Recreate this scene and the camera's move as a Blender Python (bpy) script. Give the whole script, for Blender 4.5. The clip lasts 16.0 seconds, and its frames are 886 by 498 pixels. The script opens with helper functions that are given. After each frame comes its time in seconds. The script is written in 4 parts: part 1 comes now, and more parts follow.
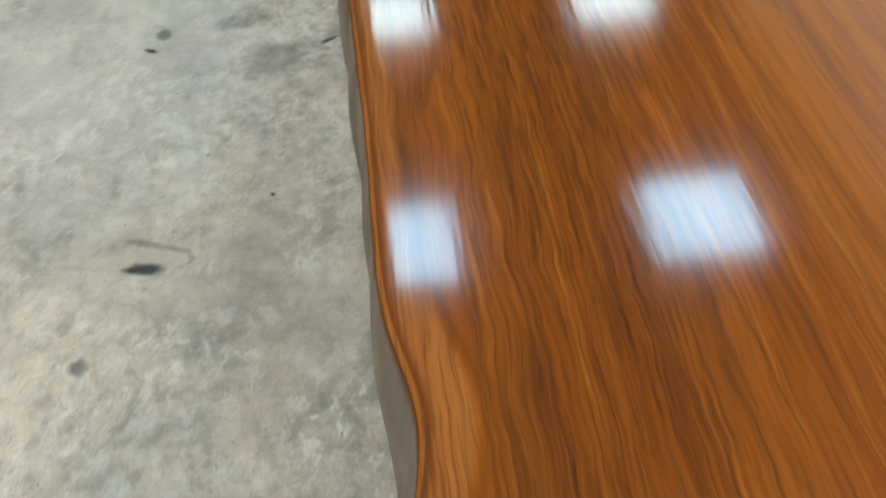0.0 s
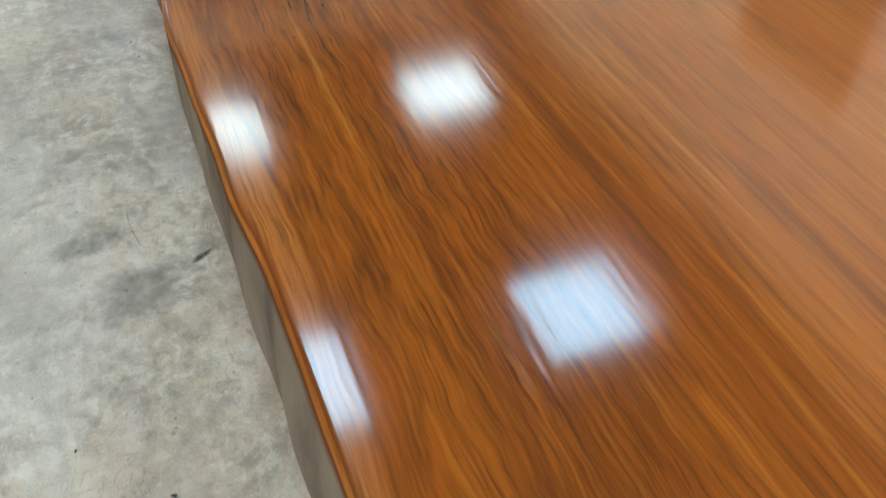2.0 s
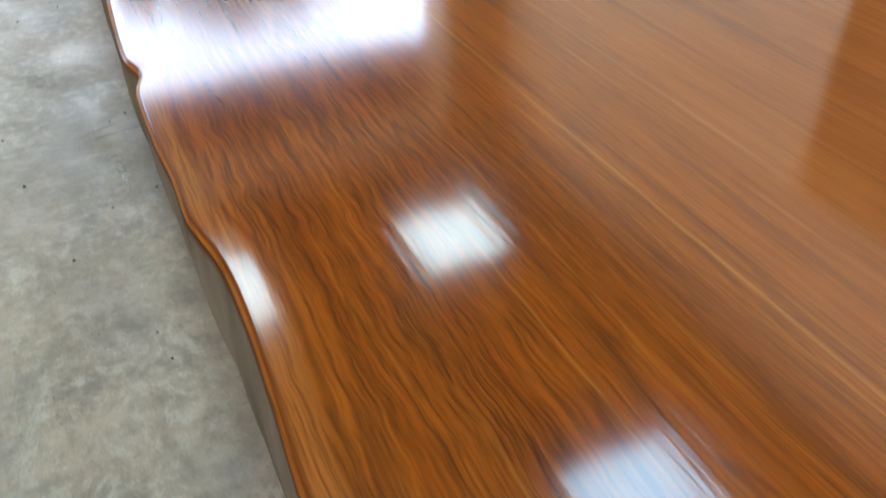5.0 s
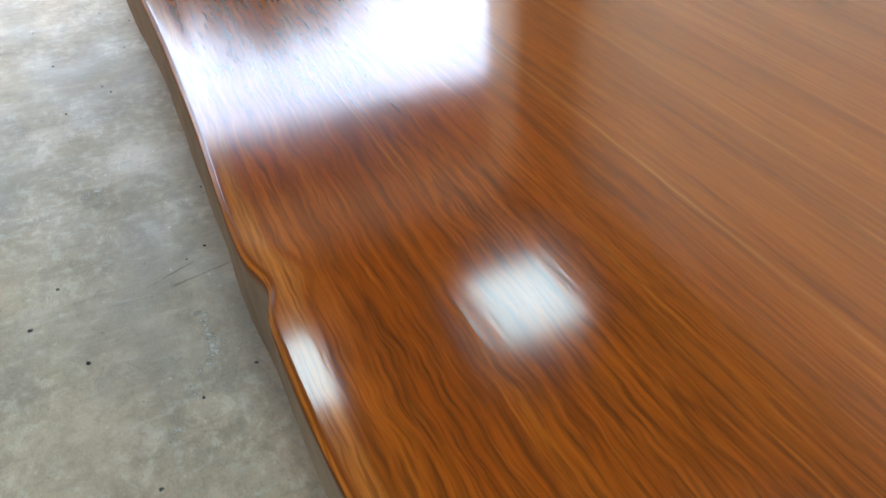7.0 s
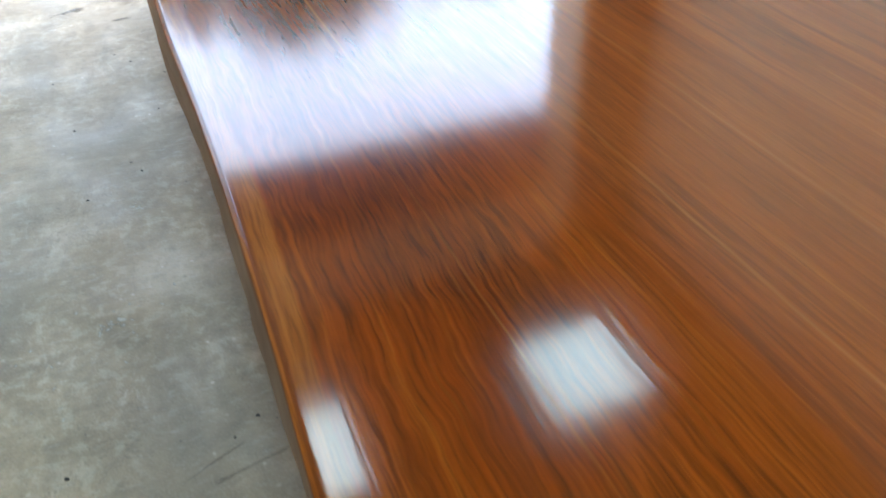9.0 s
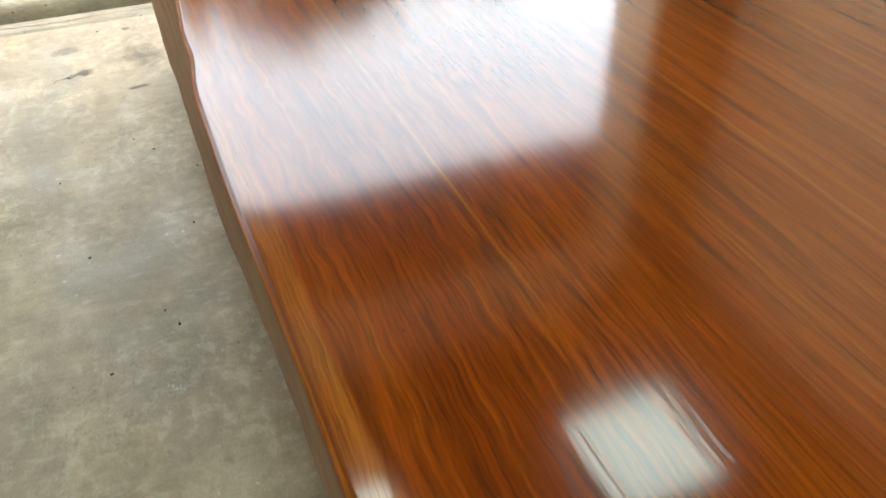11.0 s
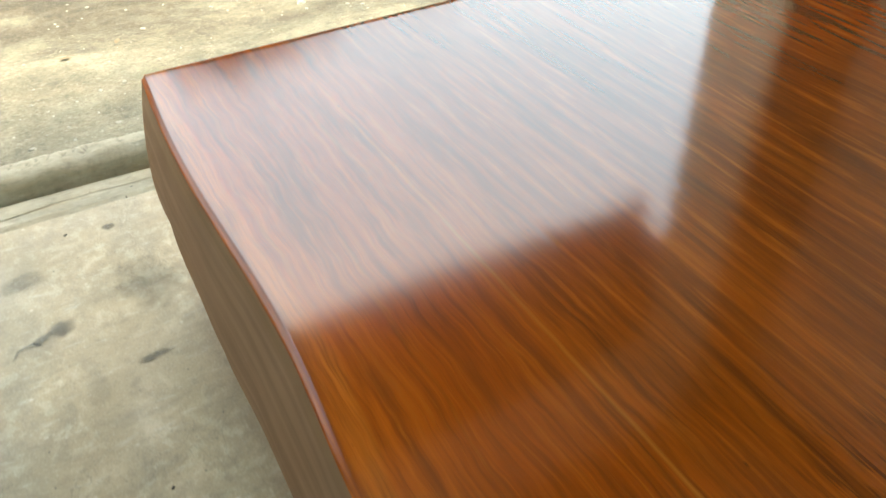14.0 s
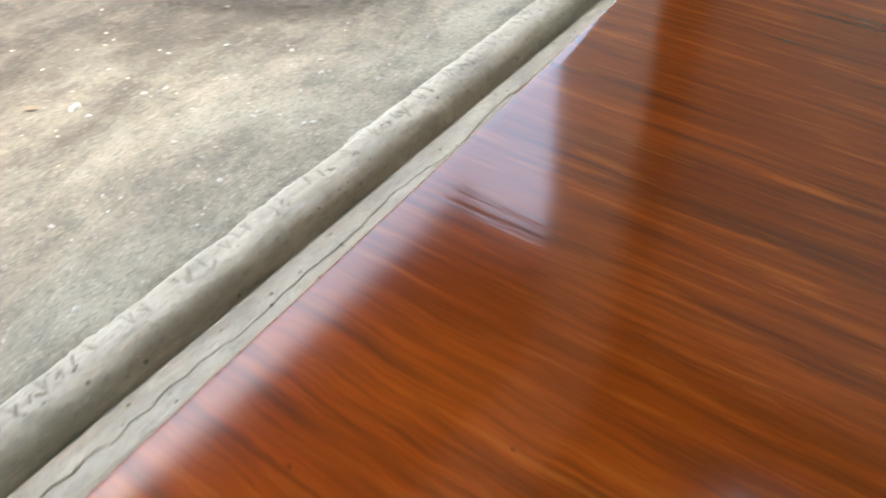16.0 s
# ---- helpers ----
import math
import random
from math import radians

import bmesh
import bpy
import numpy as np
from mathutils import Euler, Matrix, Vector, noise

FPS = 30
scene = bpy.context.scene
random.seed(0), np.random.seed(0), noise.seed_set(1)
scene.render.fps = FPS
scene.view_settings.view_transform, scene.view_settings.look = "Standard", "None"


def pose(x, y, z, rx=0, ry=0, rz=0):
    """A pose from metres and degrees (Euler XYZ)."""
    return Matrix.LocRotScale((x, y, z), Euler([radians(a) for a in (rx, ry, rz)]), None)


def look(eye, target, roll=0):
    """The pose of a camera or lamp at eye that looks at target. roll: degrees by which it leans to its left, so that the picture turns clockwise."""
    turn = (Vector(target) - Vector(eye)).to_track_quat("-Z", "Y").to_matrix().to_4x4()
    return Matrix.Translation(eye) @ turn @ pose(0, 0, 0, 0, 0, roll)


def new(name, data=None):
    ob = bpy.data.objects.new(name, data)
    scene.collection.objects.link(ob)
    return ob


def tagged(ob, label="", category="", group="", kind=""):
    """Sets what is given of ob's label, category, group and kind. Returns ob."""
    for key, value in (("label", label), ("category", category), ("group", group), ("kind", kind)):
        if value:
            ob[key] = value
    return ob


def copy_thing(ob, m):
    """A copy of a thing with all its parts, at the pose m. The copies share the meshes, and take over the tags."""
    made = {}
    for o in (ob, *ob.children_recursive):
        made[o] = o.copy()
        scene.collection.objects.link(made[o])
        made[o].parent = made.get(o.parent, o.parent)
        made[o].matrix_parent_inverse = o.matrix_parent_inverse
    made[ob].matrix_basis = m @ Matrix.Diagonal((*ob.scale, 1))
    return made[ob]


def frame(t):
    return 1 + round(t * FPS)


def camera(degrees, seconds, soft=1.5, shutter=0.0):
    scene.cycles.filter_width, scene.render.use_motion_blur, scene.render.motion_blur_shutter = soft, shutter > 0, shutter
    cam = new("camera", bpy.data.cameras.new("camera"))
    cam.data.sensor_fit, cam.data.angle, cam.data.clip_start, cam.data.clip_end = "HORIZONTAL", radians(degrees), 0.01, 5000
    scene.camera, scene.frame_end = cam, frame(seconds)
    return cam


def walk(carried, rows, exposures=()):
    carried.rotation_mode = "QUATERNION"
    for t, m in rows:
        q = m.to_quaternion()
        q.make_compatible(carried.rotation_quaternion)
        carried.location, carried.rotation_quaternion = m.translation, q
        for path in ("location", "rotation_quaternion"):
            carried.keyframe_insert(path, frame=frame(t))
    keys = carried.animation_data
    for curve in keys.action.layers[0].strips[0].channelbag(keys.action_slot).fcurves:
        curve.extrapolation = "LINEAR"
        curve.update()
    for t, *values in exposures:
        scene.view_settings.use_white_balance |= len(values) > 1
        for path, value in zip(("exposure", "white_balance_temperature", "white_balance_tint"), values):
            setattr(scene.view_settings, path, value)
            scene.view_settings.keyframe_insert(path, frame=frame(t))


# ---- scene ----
# ---------------------------------------------------------------- camera
PATH = [
    (0, (0.06, -0.31, 1.142), (0.159, 1.024, -0.345), -2.9),
    (0.5, (-0.042, -0.231, 1.149), (0.305, 1.138, -0.266), 0.4),
    (1, (-0.116, -0.155, 1.173), (0.353, 1.211, -0.211), -0.6),
    (1.5, (-0.088, -0.024, 1.167), (0.426, 1.334, -0.208), -0.9),
    (2, (-0.022, 0.142, 1.159), (0.482, 1.499, -0.221), -0.5),
    (2.5, (-0.035, 0.279, 1.148), (0.496, 1.616, -0.243), -2.4),
    (3, (-0.069, 0.433, 1.154), (0.598, 1.712, -0.231), -3.3),
    (3.5, (-0.071, 0.555, 1.142), (0.691, 1.791, -0.233), -0.5),
    (4, (-0.032, 0.719, 1.14), (0.685, 2.013, -0.205), 0.6),
    (4.5, (-0.038, 0.865, 1.147), (0.605, 2.235, -0.161), 0.9),
    (5, (-0.091, 1.007, 1.175), (0.564, 2.441, -0.055), -0.9),
    (5.2, (-0.105, 1.068, 1.177), (0.569, 2.515, -0.028), -1.3),
    (7.3, (-0.134, 1.779, 1.18), (0.476, 3.246, -0.035), -2.8),
    (7.5, (-0.147, 1.833, 1.18), (0.485, 3.286, -0.041), -2.3),
    (8, (-0.126, 1.972, 1.169), (0.515, 3.419, -0.053), -1.2),
    (8.5, (-0.069, 2.135, 1.179), (0.539, 3.598, -0.041), -0.6),
    (9, (-0.089, 2.298, 1.176), (0.492, 3.776, -0.039), -1.2),
    (9.2, (-0.116, 2.379, 1.181), (0.461, 3.867, -0.024), -1.6),
    (11.3, (-0.106, 3.117, 1.205), (0.495, 4.561, -0.042), -0.1),
    (11.5, (-0.119, 3.201, 1.208), (0.541, 4.62, -0.037), -0.1),
    (12, (-0.136, 3.345, 1.203), (0.617, 4.711, -0.049), 1.4),
    (12.5, (-0.092, 3.549, 1.202), (0.66, 4.908, -0.058), 3.0),
    (13, (-0.086, 3.769, 1.192), (0.641, 5.141, -0.069), 3.5),
    (13.5, (-0.145, 4.033, 1.21), (0.582, 5.412, -0.043), 0.7),
    (14, (-0.149, 4.257, 1.197), (0.598, 5.618, -0.064), -0.5),
    (14.5, (-0.098, 4.522, 1.202), (0.653, 5.865, -0.076), -0.7),
    (15, (-0.136, 4.78, 1.192), (0.698, 6.065, -0.094), -1.9),
    (15.3, (-0.157, 4.941, 1.207), (0.782, 6.137, -0.092), -3.0),
    (15.5, (-0.153, 5.024, 1.188), (0.861, 6.144, -0.122), -2.8),
    (16, (-0.077, 5.263, 1.156), (1.093, 6.128, -0.217), -1.5),
]
cam = camera(56.8, 16.0, soft=1.6, shutter=0.4)
walk(cam, [(t, look(eye, target, roll)) for t, eye, target, roll in PATH],
     exposures=[(0.0, 3.67, 7000, 9), (1.0, 3.87, 7000, 10), (2.5, 3.77, 6900, 9), (4.0, 3.77, 7000, 12), (5.0, 3.72, 6900, 10), (7.5, 3.68, 6850, 9), (9.0, 3.53, 6550, 6),
                (11.5, 3.45, 8800, 3), (12.5, 3.42, 8850, 0), (13.0, 3.26, 8700, -1), (14.0, 3.12, 8200, -5), (15.0, 2.89, 7400, -2), (15.5, 2.94, 7100, 1), (16.0, 2.96, 6700, 7)])

# ---------------------------------------------------------------- light
TOP = 0.48          # height of the slab's upper face
UNDER = 0.10        # height of its underside
BELLY = 0.175       # height at which the flank starts to curve under
world = bpy.data.worlds.new("overcast_sky")
scene.world = world
world.use_nodes = True
wn = world.node_tree.nodes
sky = wn.new("ShaderNodeTexSky")
sky.sky_type = "NISHITA"
sky.sun_disc = False
sky.sun_elevation = radians(78)
sky.sun_rotation = radians(28)
sky.air_density = 1.25
sky.dust_density = 3.5
wn["Background"].inputs["Strength"].default_value = 0.15
world.node_tree.links.new(sky.outputs["Color"], wn["Background"].inputs["Color"])

sun = new("sun", bpy.data.lights.new("sun", "SUN"))
sun.data.energy = 0.5
sun.data.angle = radians(14)
sun.data.color = (1.0, 0.96, 0.9)
sun.matrix_world = look((2.75, 10.0, 23.5), (0.4, 5.6, 0.0))


# ---------------------------------------------------------------- helpers
def material(name, rough=0.6):
    m = bpy.data.materials.new(name)
    m.use_nodes = True
    b = m.node_tree.nodes["Principled BSDF"]
    b.inputs["Roughness"].default_value = rough
    return m, m.node_tree.nodes, m.node_tree.links, b


def link_in(links, socket, value):
    if isinstance(value, bpy.types.NodeSocket):
        links.new(value, socket)
    else:
        socket.default_value = value


class Net:
    """Short hand for a material's nodes."""

    def __init__(self, name, rough=0.6):
        self.m, self.n, self.l, self.b = material(name, rough)
        self.obj = self.n.new("ShaderNodeTexCoord").outputs["Object"]

    def scaled(self, v, s, off=(0, 0, 0)):
        k = self.n.new("ShaderNodeMapping")
        self.l.new(v, k.inputs["Vector"])
        k.inputs["Scale"].default_value = s
        k.inputs["Location"].default_value = off
        return k.outputs["Vector"]

    def noise(self, v, scale=1.0, detail=4.0, rough=0.5, distort=0.0):
        k = self.n.new("ShaderNodeTexNoise")
        self.l.new(v, k.inputs["Vector"])
        k.inputs["Scale"].default_value = scale
        k.inputs["Detail"].default_value = detail
        k.inputs["Roughness"].default_value = rough
        k.inputs["Distortion"].default_value = distort
        return k.outputs["Fac"]

    def noise_vec(self, v, scale, detail=2.0):
        k = self.n.new("ShaderNodeTexNoise")
        self.l.new(v, k.inputs["Vector"])
        k.inputs["Scale"].default_value = scale
        k.inputs["Detail"].default_value = detail
        return k.outputs["Color"]

    def voronoi(self, v, scale, feature="F1"):
        k = self.n.new("ShaderNodeTexVoronoi")
        k.feature = feature
        self.l.new(v, k.inputs["Vector"])
        k.inputs["Scale"].default_value = scale
        return k.outputs["Distance"]

    def ramp(self, fac, *stops):
        k = self.n.new("ShaderNodeValToRGB")
        self.l.new(fac, k.inputs["Fac"])
        e = k.color_ramp.elements
        while len(e) < len(stops):
            e.new(0.5)
        for el, (p, c) in zip(e, stops):
            el.position = p
            el.color = (c, c, c, 1) if isinstance(c, (int, float)) else (*c, 1)
        return k.outputs["Color"]

    def mix(self, fac, a, b, kind="MIX"):
        k = self.n.new("ShaderNodeMix")
        k.data_type = "RGBA"
        k.blend_type = kind
        link_in(self.l, k.inputs[0], fac)
        for s, v in ((k.inputs[6], a), (k.inputs[7], b)):
            link_in(self.l, s, v if isinstance(v, bpy.types.NodeSocket) else (*v, 1))
        return k.outputs[2]

    def math(self, op, a, b=0.0, c=0.0):
        k = self.n.new("ShaderNodeMath")
        k.operation = op
        for s, v in zip(k.inputs, (a, b, c)):
            link_in(self.l, s, v)
        return k.outputs[0]

    def vec(self, op, a, b):
        k = self.n.new("ShaderNodeVectorMath")
        k.operation = op
        link_in(self.l, k.inputs[0], a)
        link_in(self.l, k.inputs[1], b)
        return k.outputs[0]

    def split(self, v):
        k = self.n.new("ShaderNodeSeparateXYZ")
        self.l.new(v, k.inputs[0])
        return k.outputs

    def join(self, x, y, z):
        k = self.n.new("ShaderNodeCombineXYZ")
        for s, v in zip(k.inputs, (x, y, z)):
            link_in(self.l, s, v)
        return k.outputs[0]

    def attribute(self, name):
        k = self.n.new("ShaderNodeAttribute")
        k.attribute_name = name
        return k.outputs["Fac"]

    def random(self):
        return self.n.new("ShaderNodeObjectInfo").outputs["Random"]

    def bump(self, height, strength, distance):
        k = self.n.new("ShaderNodeBump")
        k.inputs["Strength"].default_value = strength
        k.inputs["Distance"].default_value = distance
        self.l.new(height, k.inputs["Height"])
        self.l.new(k.outputs["Normal"], self.b.inputs["Normal"])

    def colour(self, c):
        link_in(self.l, self.b.inputs["Base Color"], c if isinstance(c, bpy.types.NodeSocket) else (*c, 1))

    def rough(self, v):
        link_in(self.l, self.b.inputs["Roughness"], v)


def mesh_object(name, verts, faces, mat, smooth=True, parent=None, label=""):
    me = bpy.data.meshes.new(name)
    me.from_pydata([tuple(map(float, v)) for v in verts], [], [tuple(map(int, f)) for f in faces])
    me.materials.append(mat)
    if smooth:
        me.polygons.foreach_set("use_smooth", [True] * len(me.polygons))
    me.update()
    ob = new(name, me)
    ob.parent = parent
    if label:
        ob["label"] = label
    return ob


def part(name, bm, mat, parent=None, label="", smooth=False):
    me = bpy.data.meshes.new(name)
    bmesh.ops.recalc_face_normals(bm, faces=bm.faces)
    bm.to_mesh(me)
    bm.free()
    me.materials.append(mat)
    if smooth:
        me.polygons.foreach_set("use_smooth", [True] * len(me.polygons))
    ob = new(name, me)
    ob.parent = parent
    if label:
        ob["label"] = label
    return ob


def box(bm, x0, x1, y0, y1, z0, z1, bevel=0.0):
    made = bmesh.ops.create_cube(bm, size=1.0, matrix=Matrix.Translation(((x0 + x1) / 2, (y0 + y1) / 2, (z0 + z1) / 2))
                                 @ Matrix.Diagonal((x1 - x0, y1 - y0, z1 - z0, 1)))
    if bevel:
        edges = list({e for v in made["verts"] for e in v.link_edges})
        bmesh.ops.bevel(bm, geom=edges, offset=bevel, segments=2, affect="EDGES", profile=0.6)
    return bm


def grid_mesh(xs, ys, height):
    """Verts and faces of a sheet over the given lines."""
    verts = [(x, y, height(x, y)) for y in ys for x in xs]
    n = len(xs)
    faces = [(j * n + i, j * n + i + 1, (j + 1) * n + i + 1, (j + 1) * n + i)
             for j in range(len(ys) - 1) for i in range(n - 1)]
    return verts, faces


def fine(a, b, step):
    return list(np.linspace(a, b, max(2, int(round((b - a) / step)) + 1)))


def rough_at(x, y, size, seed=0.0):
    return noise.noise(Vector((x / size, y / size, seed)))


# ---------------------------------------------------------------- materials
def wood_material():
    k = Net("lacquered_hardwood", 0.25)
    d = k.attribute("inward")                      # metres from the live edge
    # slow bending of the fibres, then the finer waviness of the figure
    slow = k.vec("SUBTRACT", k.noise_vec(k.scaled(k.obj, (1.6, 0.55, 1.0)), 1.0, 1.0), (0.5, 0.5, 0.5))
    quick = k.vec("SUBTRACT", k.noise_vec(k.scaled(k.obj, (12.0, 9.0, 4.0)), 1.0, 2.0), (0.5, 0.5, 0.5))
    wavy = k.ramp(d, (0.0, 0.3), (0.05, 1.0), (0.28, 0.8), (0.50, 0.16))
    v = k.vec("ADD", k.obj, k.vec("MULTIPLY", slow, (0.07, 0, 0.05)))
    v = k.vec("ADD", v, k.vec("MULTIPLY", k.vec("MULTIPLY", quick, (0.024, 0, 0.010)), wavy))
    x, y, z = k.split(v)
    g = k.join(k.math("ADD", x, k.math("MULTIPLY", z, 0.6)), y, k.math("MULTIPLY", z, 0.5))
    bands = k.noise(k.scaled(g, (10.0, 0.30, 3.0)), 1.0, 3.0, 0.55)
    streak = k.noise(k.scaled(g, (66.0, 1.5, 16.0)), 1.0, 6.0, 0.62)
    fibre = k.noise(k.scaled(g, (230.0, 8.0, 80.0)), 1.0, 3.0, 0.6)
    figure = k.noise(k.scaled(g, (180.0, 10.0, 50.0), (3.1, 0.7, 0)), 1.0, 3.0, 0.55, 0.1)
    dash = k.noise(k.scaled(g, (150.0, 11.0, 60.0), (7.7, 2.1, 0)), 1.0, 2.0, 0.5)
    blotch = k.noise(k.scaled(g, (5.0, 1.5, 3.0), (1.3, 4.7, 0)), 1.0, 3.0, 0.55)
    light, mid, dark = (0.46, 0.112, 0.0066), (0.335, 0.068, 0.0036), (0.085, 0.020, 0.0030)
    base = k.mix(k.ramp(bands, (0.36, 0.0), (0.64, 1.0)), mid, light)
    base = k.mix(k.math("MULTIPLY", k.ramp(blotch, (0.46, 0.0), (0.68, 1.0)), 0.44), base, (0.175, 0.040, 0.004))
    base = k.mix(k.math("MULTIPLY", k.ramp(streak, (0.50, 0.0), (0.74, 1.0)), 0.42), base, dark)
    base = k.mix(k.math("MULTIPLY", k.ramp(streak, (0.26, 1.0), (0.44, 0.0)), 0.60), base, (0.54, 0.175, 0.012))
    smoke = k.noise(k.scaled(g, (30.0, 1.7, 8.0), (5.2, 0.4, 0)), 1.0, 4.0, 0.6, 0.2)
    base = k.mix(k.math("MULTIPLY", k.ramp(smoke, (0.52, 0.0), (0.66, 1.0)), k.ramp(k.math("MULTIPLY", y, 0.1), (0.40, 0.45), (0.50, 0.50), (0.54, 0.75))), base, (0.095, 0.021, 0.005))
    # growth rings: each pales slowly, then closes with a thin dark line
    rings = k.math("MULTIPLY", k.noise(k.scaled(g, (7.5, 0.26, 2.0), (9.1, 3.3, 0)), 1.0, 2.0, 0.4), 30.0)
    rings = k.math("FRACT", k.math("ADD", rings, k.math("MULTIPLY", fibre, 0.5)))
    ring_line = k.ramp(rings, (0.0, 0.0), (0.55, 0.12), (0.86, 1.0), (1.0, 0.0))
    ring_much = k.math("MULTIPLY", k.ramp(d, (0.0, 0.35), (0.06, 0.50), (0.35, 0.50), (0.60, 0.28), (1.0, 0.18)), k.ramp(figure, (0.36, 0.30), (0.58, 1.0)))
    ring_much = k.math("MULTIPLY", ring_much, k.ramp(k.math("MULTIPLY", y, 0.1), (0.38, 1.0), (0.48, 0.35)))
    base = k.mix(k.math("MULTIPLY", ring_line, ring_much), base, (0.085, 0.022, 0.004))
    # dense wavy figure along the live edge, thinning out to straight grain
    dense = k.ramp(d, (0.0, 0.25), (0.06, 0.85), (0.30, 0.85), (0.52, 0.42), (1.0, 0.24))
    many = k.ramp(blotch, (0.36, 0.22), (0.60, 0.95))
    calm = k.ramp(k.math("MULTIPLY", y, 0.1), (0.0, 0.50), (0.13, 1.0))     # plainer grain at the back end
    many = k.math("MULTIPLY", many, calm)
    many = k.math("MULTIPLY", many, k.ramp(k.math("MULTIPLY", y, 0.1), (0.38, 1.0), (0.50, 0.40)))     # broad soft bands by the doorway
    lines = k.math("MULTIPLY", k.math("MULTIPLY", k.ramp(figure, (0.47, 0.0), (0.72, 1.0)), dense), many)
    base = k.mix(lines, base, (0.070, 0.017, 0.0035))
    marks = k.math("MULTIPLY", k.ramp(dash, (0.58, 0.0), (0.76, 1.0)), k.ramp(blotch, (0.46, 0.0), (0.60, 0.50)))
    # a patch of crossed grain where the dashes crowd
    bx = k.math("POWER", k.math("DIVIDE", k.math("SUBTRACT", x, 0.56), 0.26), 2.0)
    by = k.math("POWER", k.math("DIVIDE", k.math("SUBTRACT", y, 4.40), 0.22), 2.0)
    crowd = k.math("MULTIPLY", k.ramp(k.math("ADD", bx, by), (0.25, 1.0), (1.0, 0.0)), k.ramp(dash, (0.50, 0.0), (0.62, 0.8)))
    marks = k.math("MAXIMUM", marks, crowd)
    base = k.mix(marks, base, (0.070, 0.017, 0.004))
    base = k.mix(k.math("MULTIPLY", k.ramp(fibre, (0.42, 0.0), (0.76, 1.0)), 0.25), base, dark)
    base = k.mix(k.math("MULTIPLY", k.ramp(fibre, (0.22, 1.0), (0.42, 0.0)), 0.25), base, (0.54, 0.19, 0.020))
    broken = k.ramp(k.noise(k.scaled(g, (6, 3.0, 1), (2, 2, 0)), 1.0, 3.0, 0.6), (0.36, 0.45), (0.60, 1.0))
    # single long pale veins, each with its dark companion
    for vein, half, near, far, much in ((0.309, 0.0045, 3.6, 5.6, 0.9), (0.605, 0.005, 0.6, 3.6, 0.7), (0.252, 0.003, 2.5, 3.5, 0.6),
                                        (0.187, 0.005, 1.0, 1.6, 0.7), (0.325, 0.0035, 1.1, 2.0, 0.5), (0.83, 0.006, 1.5, 4.5, 0.5)):
        off = k.math("SUBTRACT", k.split(k.vec("ADD", k.obj, k.vec("MULTIPLY", quick, (0.007, 0, 0))))[0], vein)
        span = k.math("MULTIPLY", k.ramp(k.math("MULTIPLY", y, 0.1), (near * 0.1, 0.0), (near * 0.1 + 0.03, 1.0), (far * 0.1 - 0.03, 1.0), (far * 0.1, 0.0)), k.math("MULTIPLY", broken, much))
        bright = k.ramp(k.math("DIVIDE", k.math("ABSOLUTE", off), half), (0.0, 0.85), (1.0, 0.0))
        under = k.ramp(k.math("DIVIDE", k.math("ABSOLUTE", k.math("ADD", off, half * 2.4)), half), (0.0, 0.45), (1.0, 0.0))
        base = k.mix(k.math("MULTIPLY", bright, span), base, (0.54, 0.21, 0.025))
        base = k.mix(k.math("MULTIPLY", under, span), base, (0.085, 0.022, 0.004))
    # the heart is redder towards the doorway end
    red = k.ramp(k.math("MULTIPLY", k.math("ADD", y, k.math("MULTIPLY", blotch, 0.8)), 0.1), (0.17, 0.0), (0.38, 1.0))
    base = k.mix(k.math("MULTIPLY", red, k.ramp(k.math("MULTIPLY", y, 0.1), (0.37, 0.60), (0.44, 0.36), (0.50, 0.40), (0.53, 0.70))), base, (0.90, 0.50, 0.46), "MULTIPLY")
    # the paler band that follows the live edge, closed by a dark line
    edge = k.math("ADD", d, k.math("MULTIPLY", k.math("SUBTRACT", k.noise(k.scaled(k.obj, (6, 2.2, 1)), 1.0, 3.0), 0.5), 0.055))
    shows = k.ramp(k.math("ADD", k.math("MULTIPLY", y, 0.1), k.math("MULTIPLY", blotch, 0.1)), (0.40, 0.85), (0.48, 0.40))
    sap = k.mix(k.ramp(streak, (0.40, 0.0), (0.66, 1.0)), (0.57, 0.176, 0.020), (0.42, 0.108, 0.011))
    base = k.mix(k.math("MULTIPLY", k.ramp(edge, (0.034, 1.0), (0.043, 0.0)), shows), base, k.mix(k.math("MAXIMUM", k.math("MULTIPLY", ring_line, 0.30), k.math("MULTIPLY", k.ramp(fibre, (0.44, 0.0), (0.64, 1.0)), 0.75)), sap, (0.20, 0.055, 0.008)))
    base = k.mix(k.math("MULTIPLY", k.ramp(edge, (0.043, 0.0), (0.050, 1.0), (0.058, 0.0)), 0.35), base, dark)
    # rubbed through to dark stain along the arris
    base = k.mix(k.ramp(d, (0.002, 0.85), (0.009, 0.0)), base, (0.19, 0.040, 0.006))
    # pin knots and small worm marks
    dots = k.voronoi(k.scaled(k.obj, (9.0, 6.0, 9.0)), 1.0)
    base = k.mix(k.math("MULTIPLY", k.ramp(dots, (0.012, 1.0), (0.024, 0.0)), 0.6), base, (0.03, 0.010, 0.004))
    # paler, plainer heartwood on the far side; wall sheen partly put into its colour
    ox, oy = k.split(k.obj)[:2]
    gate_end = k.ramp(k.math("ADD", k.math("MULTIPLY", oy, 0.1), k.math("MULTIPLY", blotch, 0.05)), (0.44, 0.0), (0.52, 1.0))
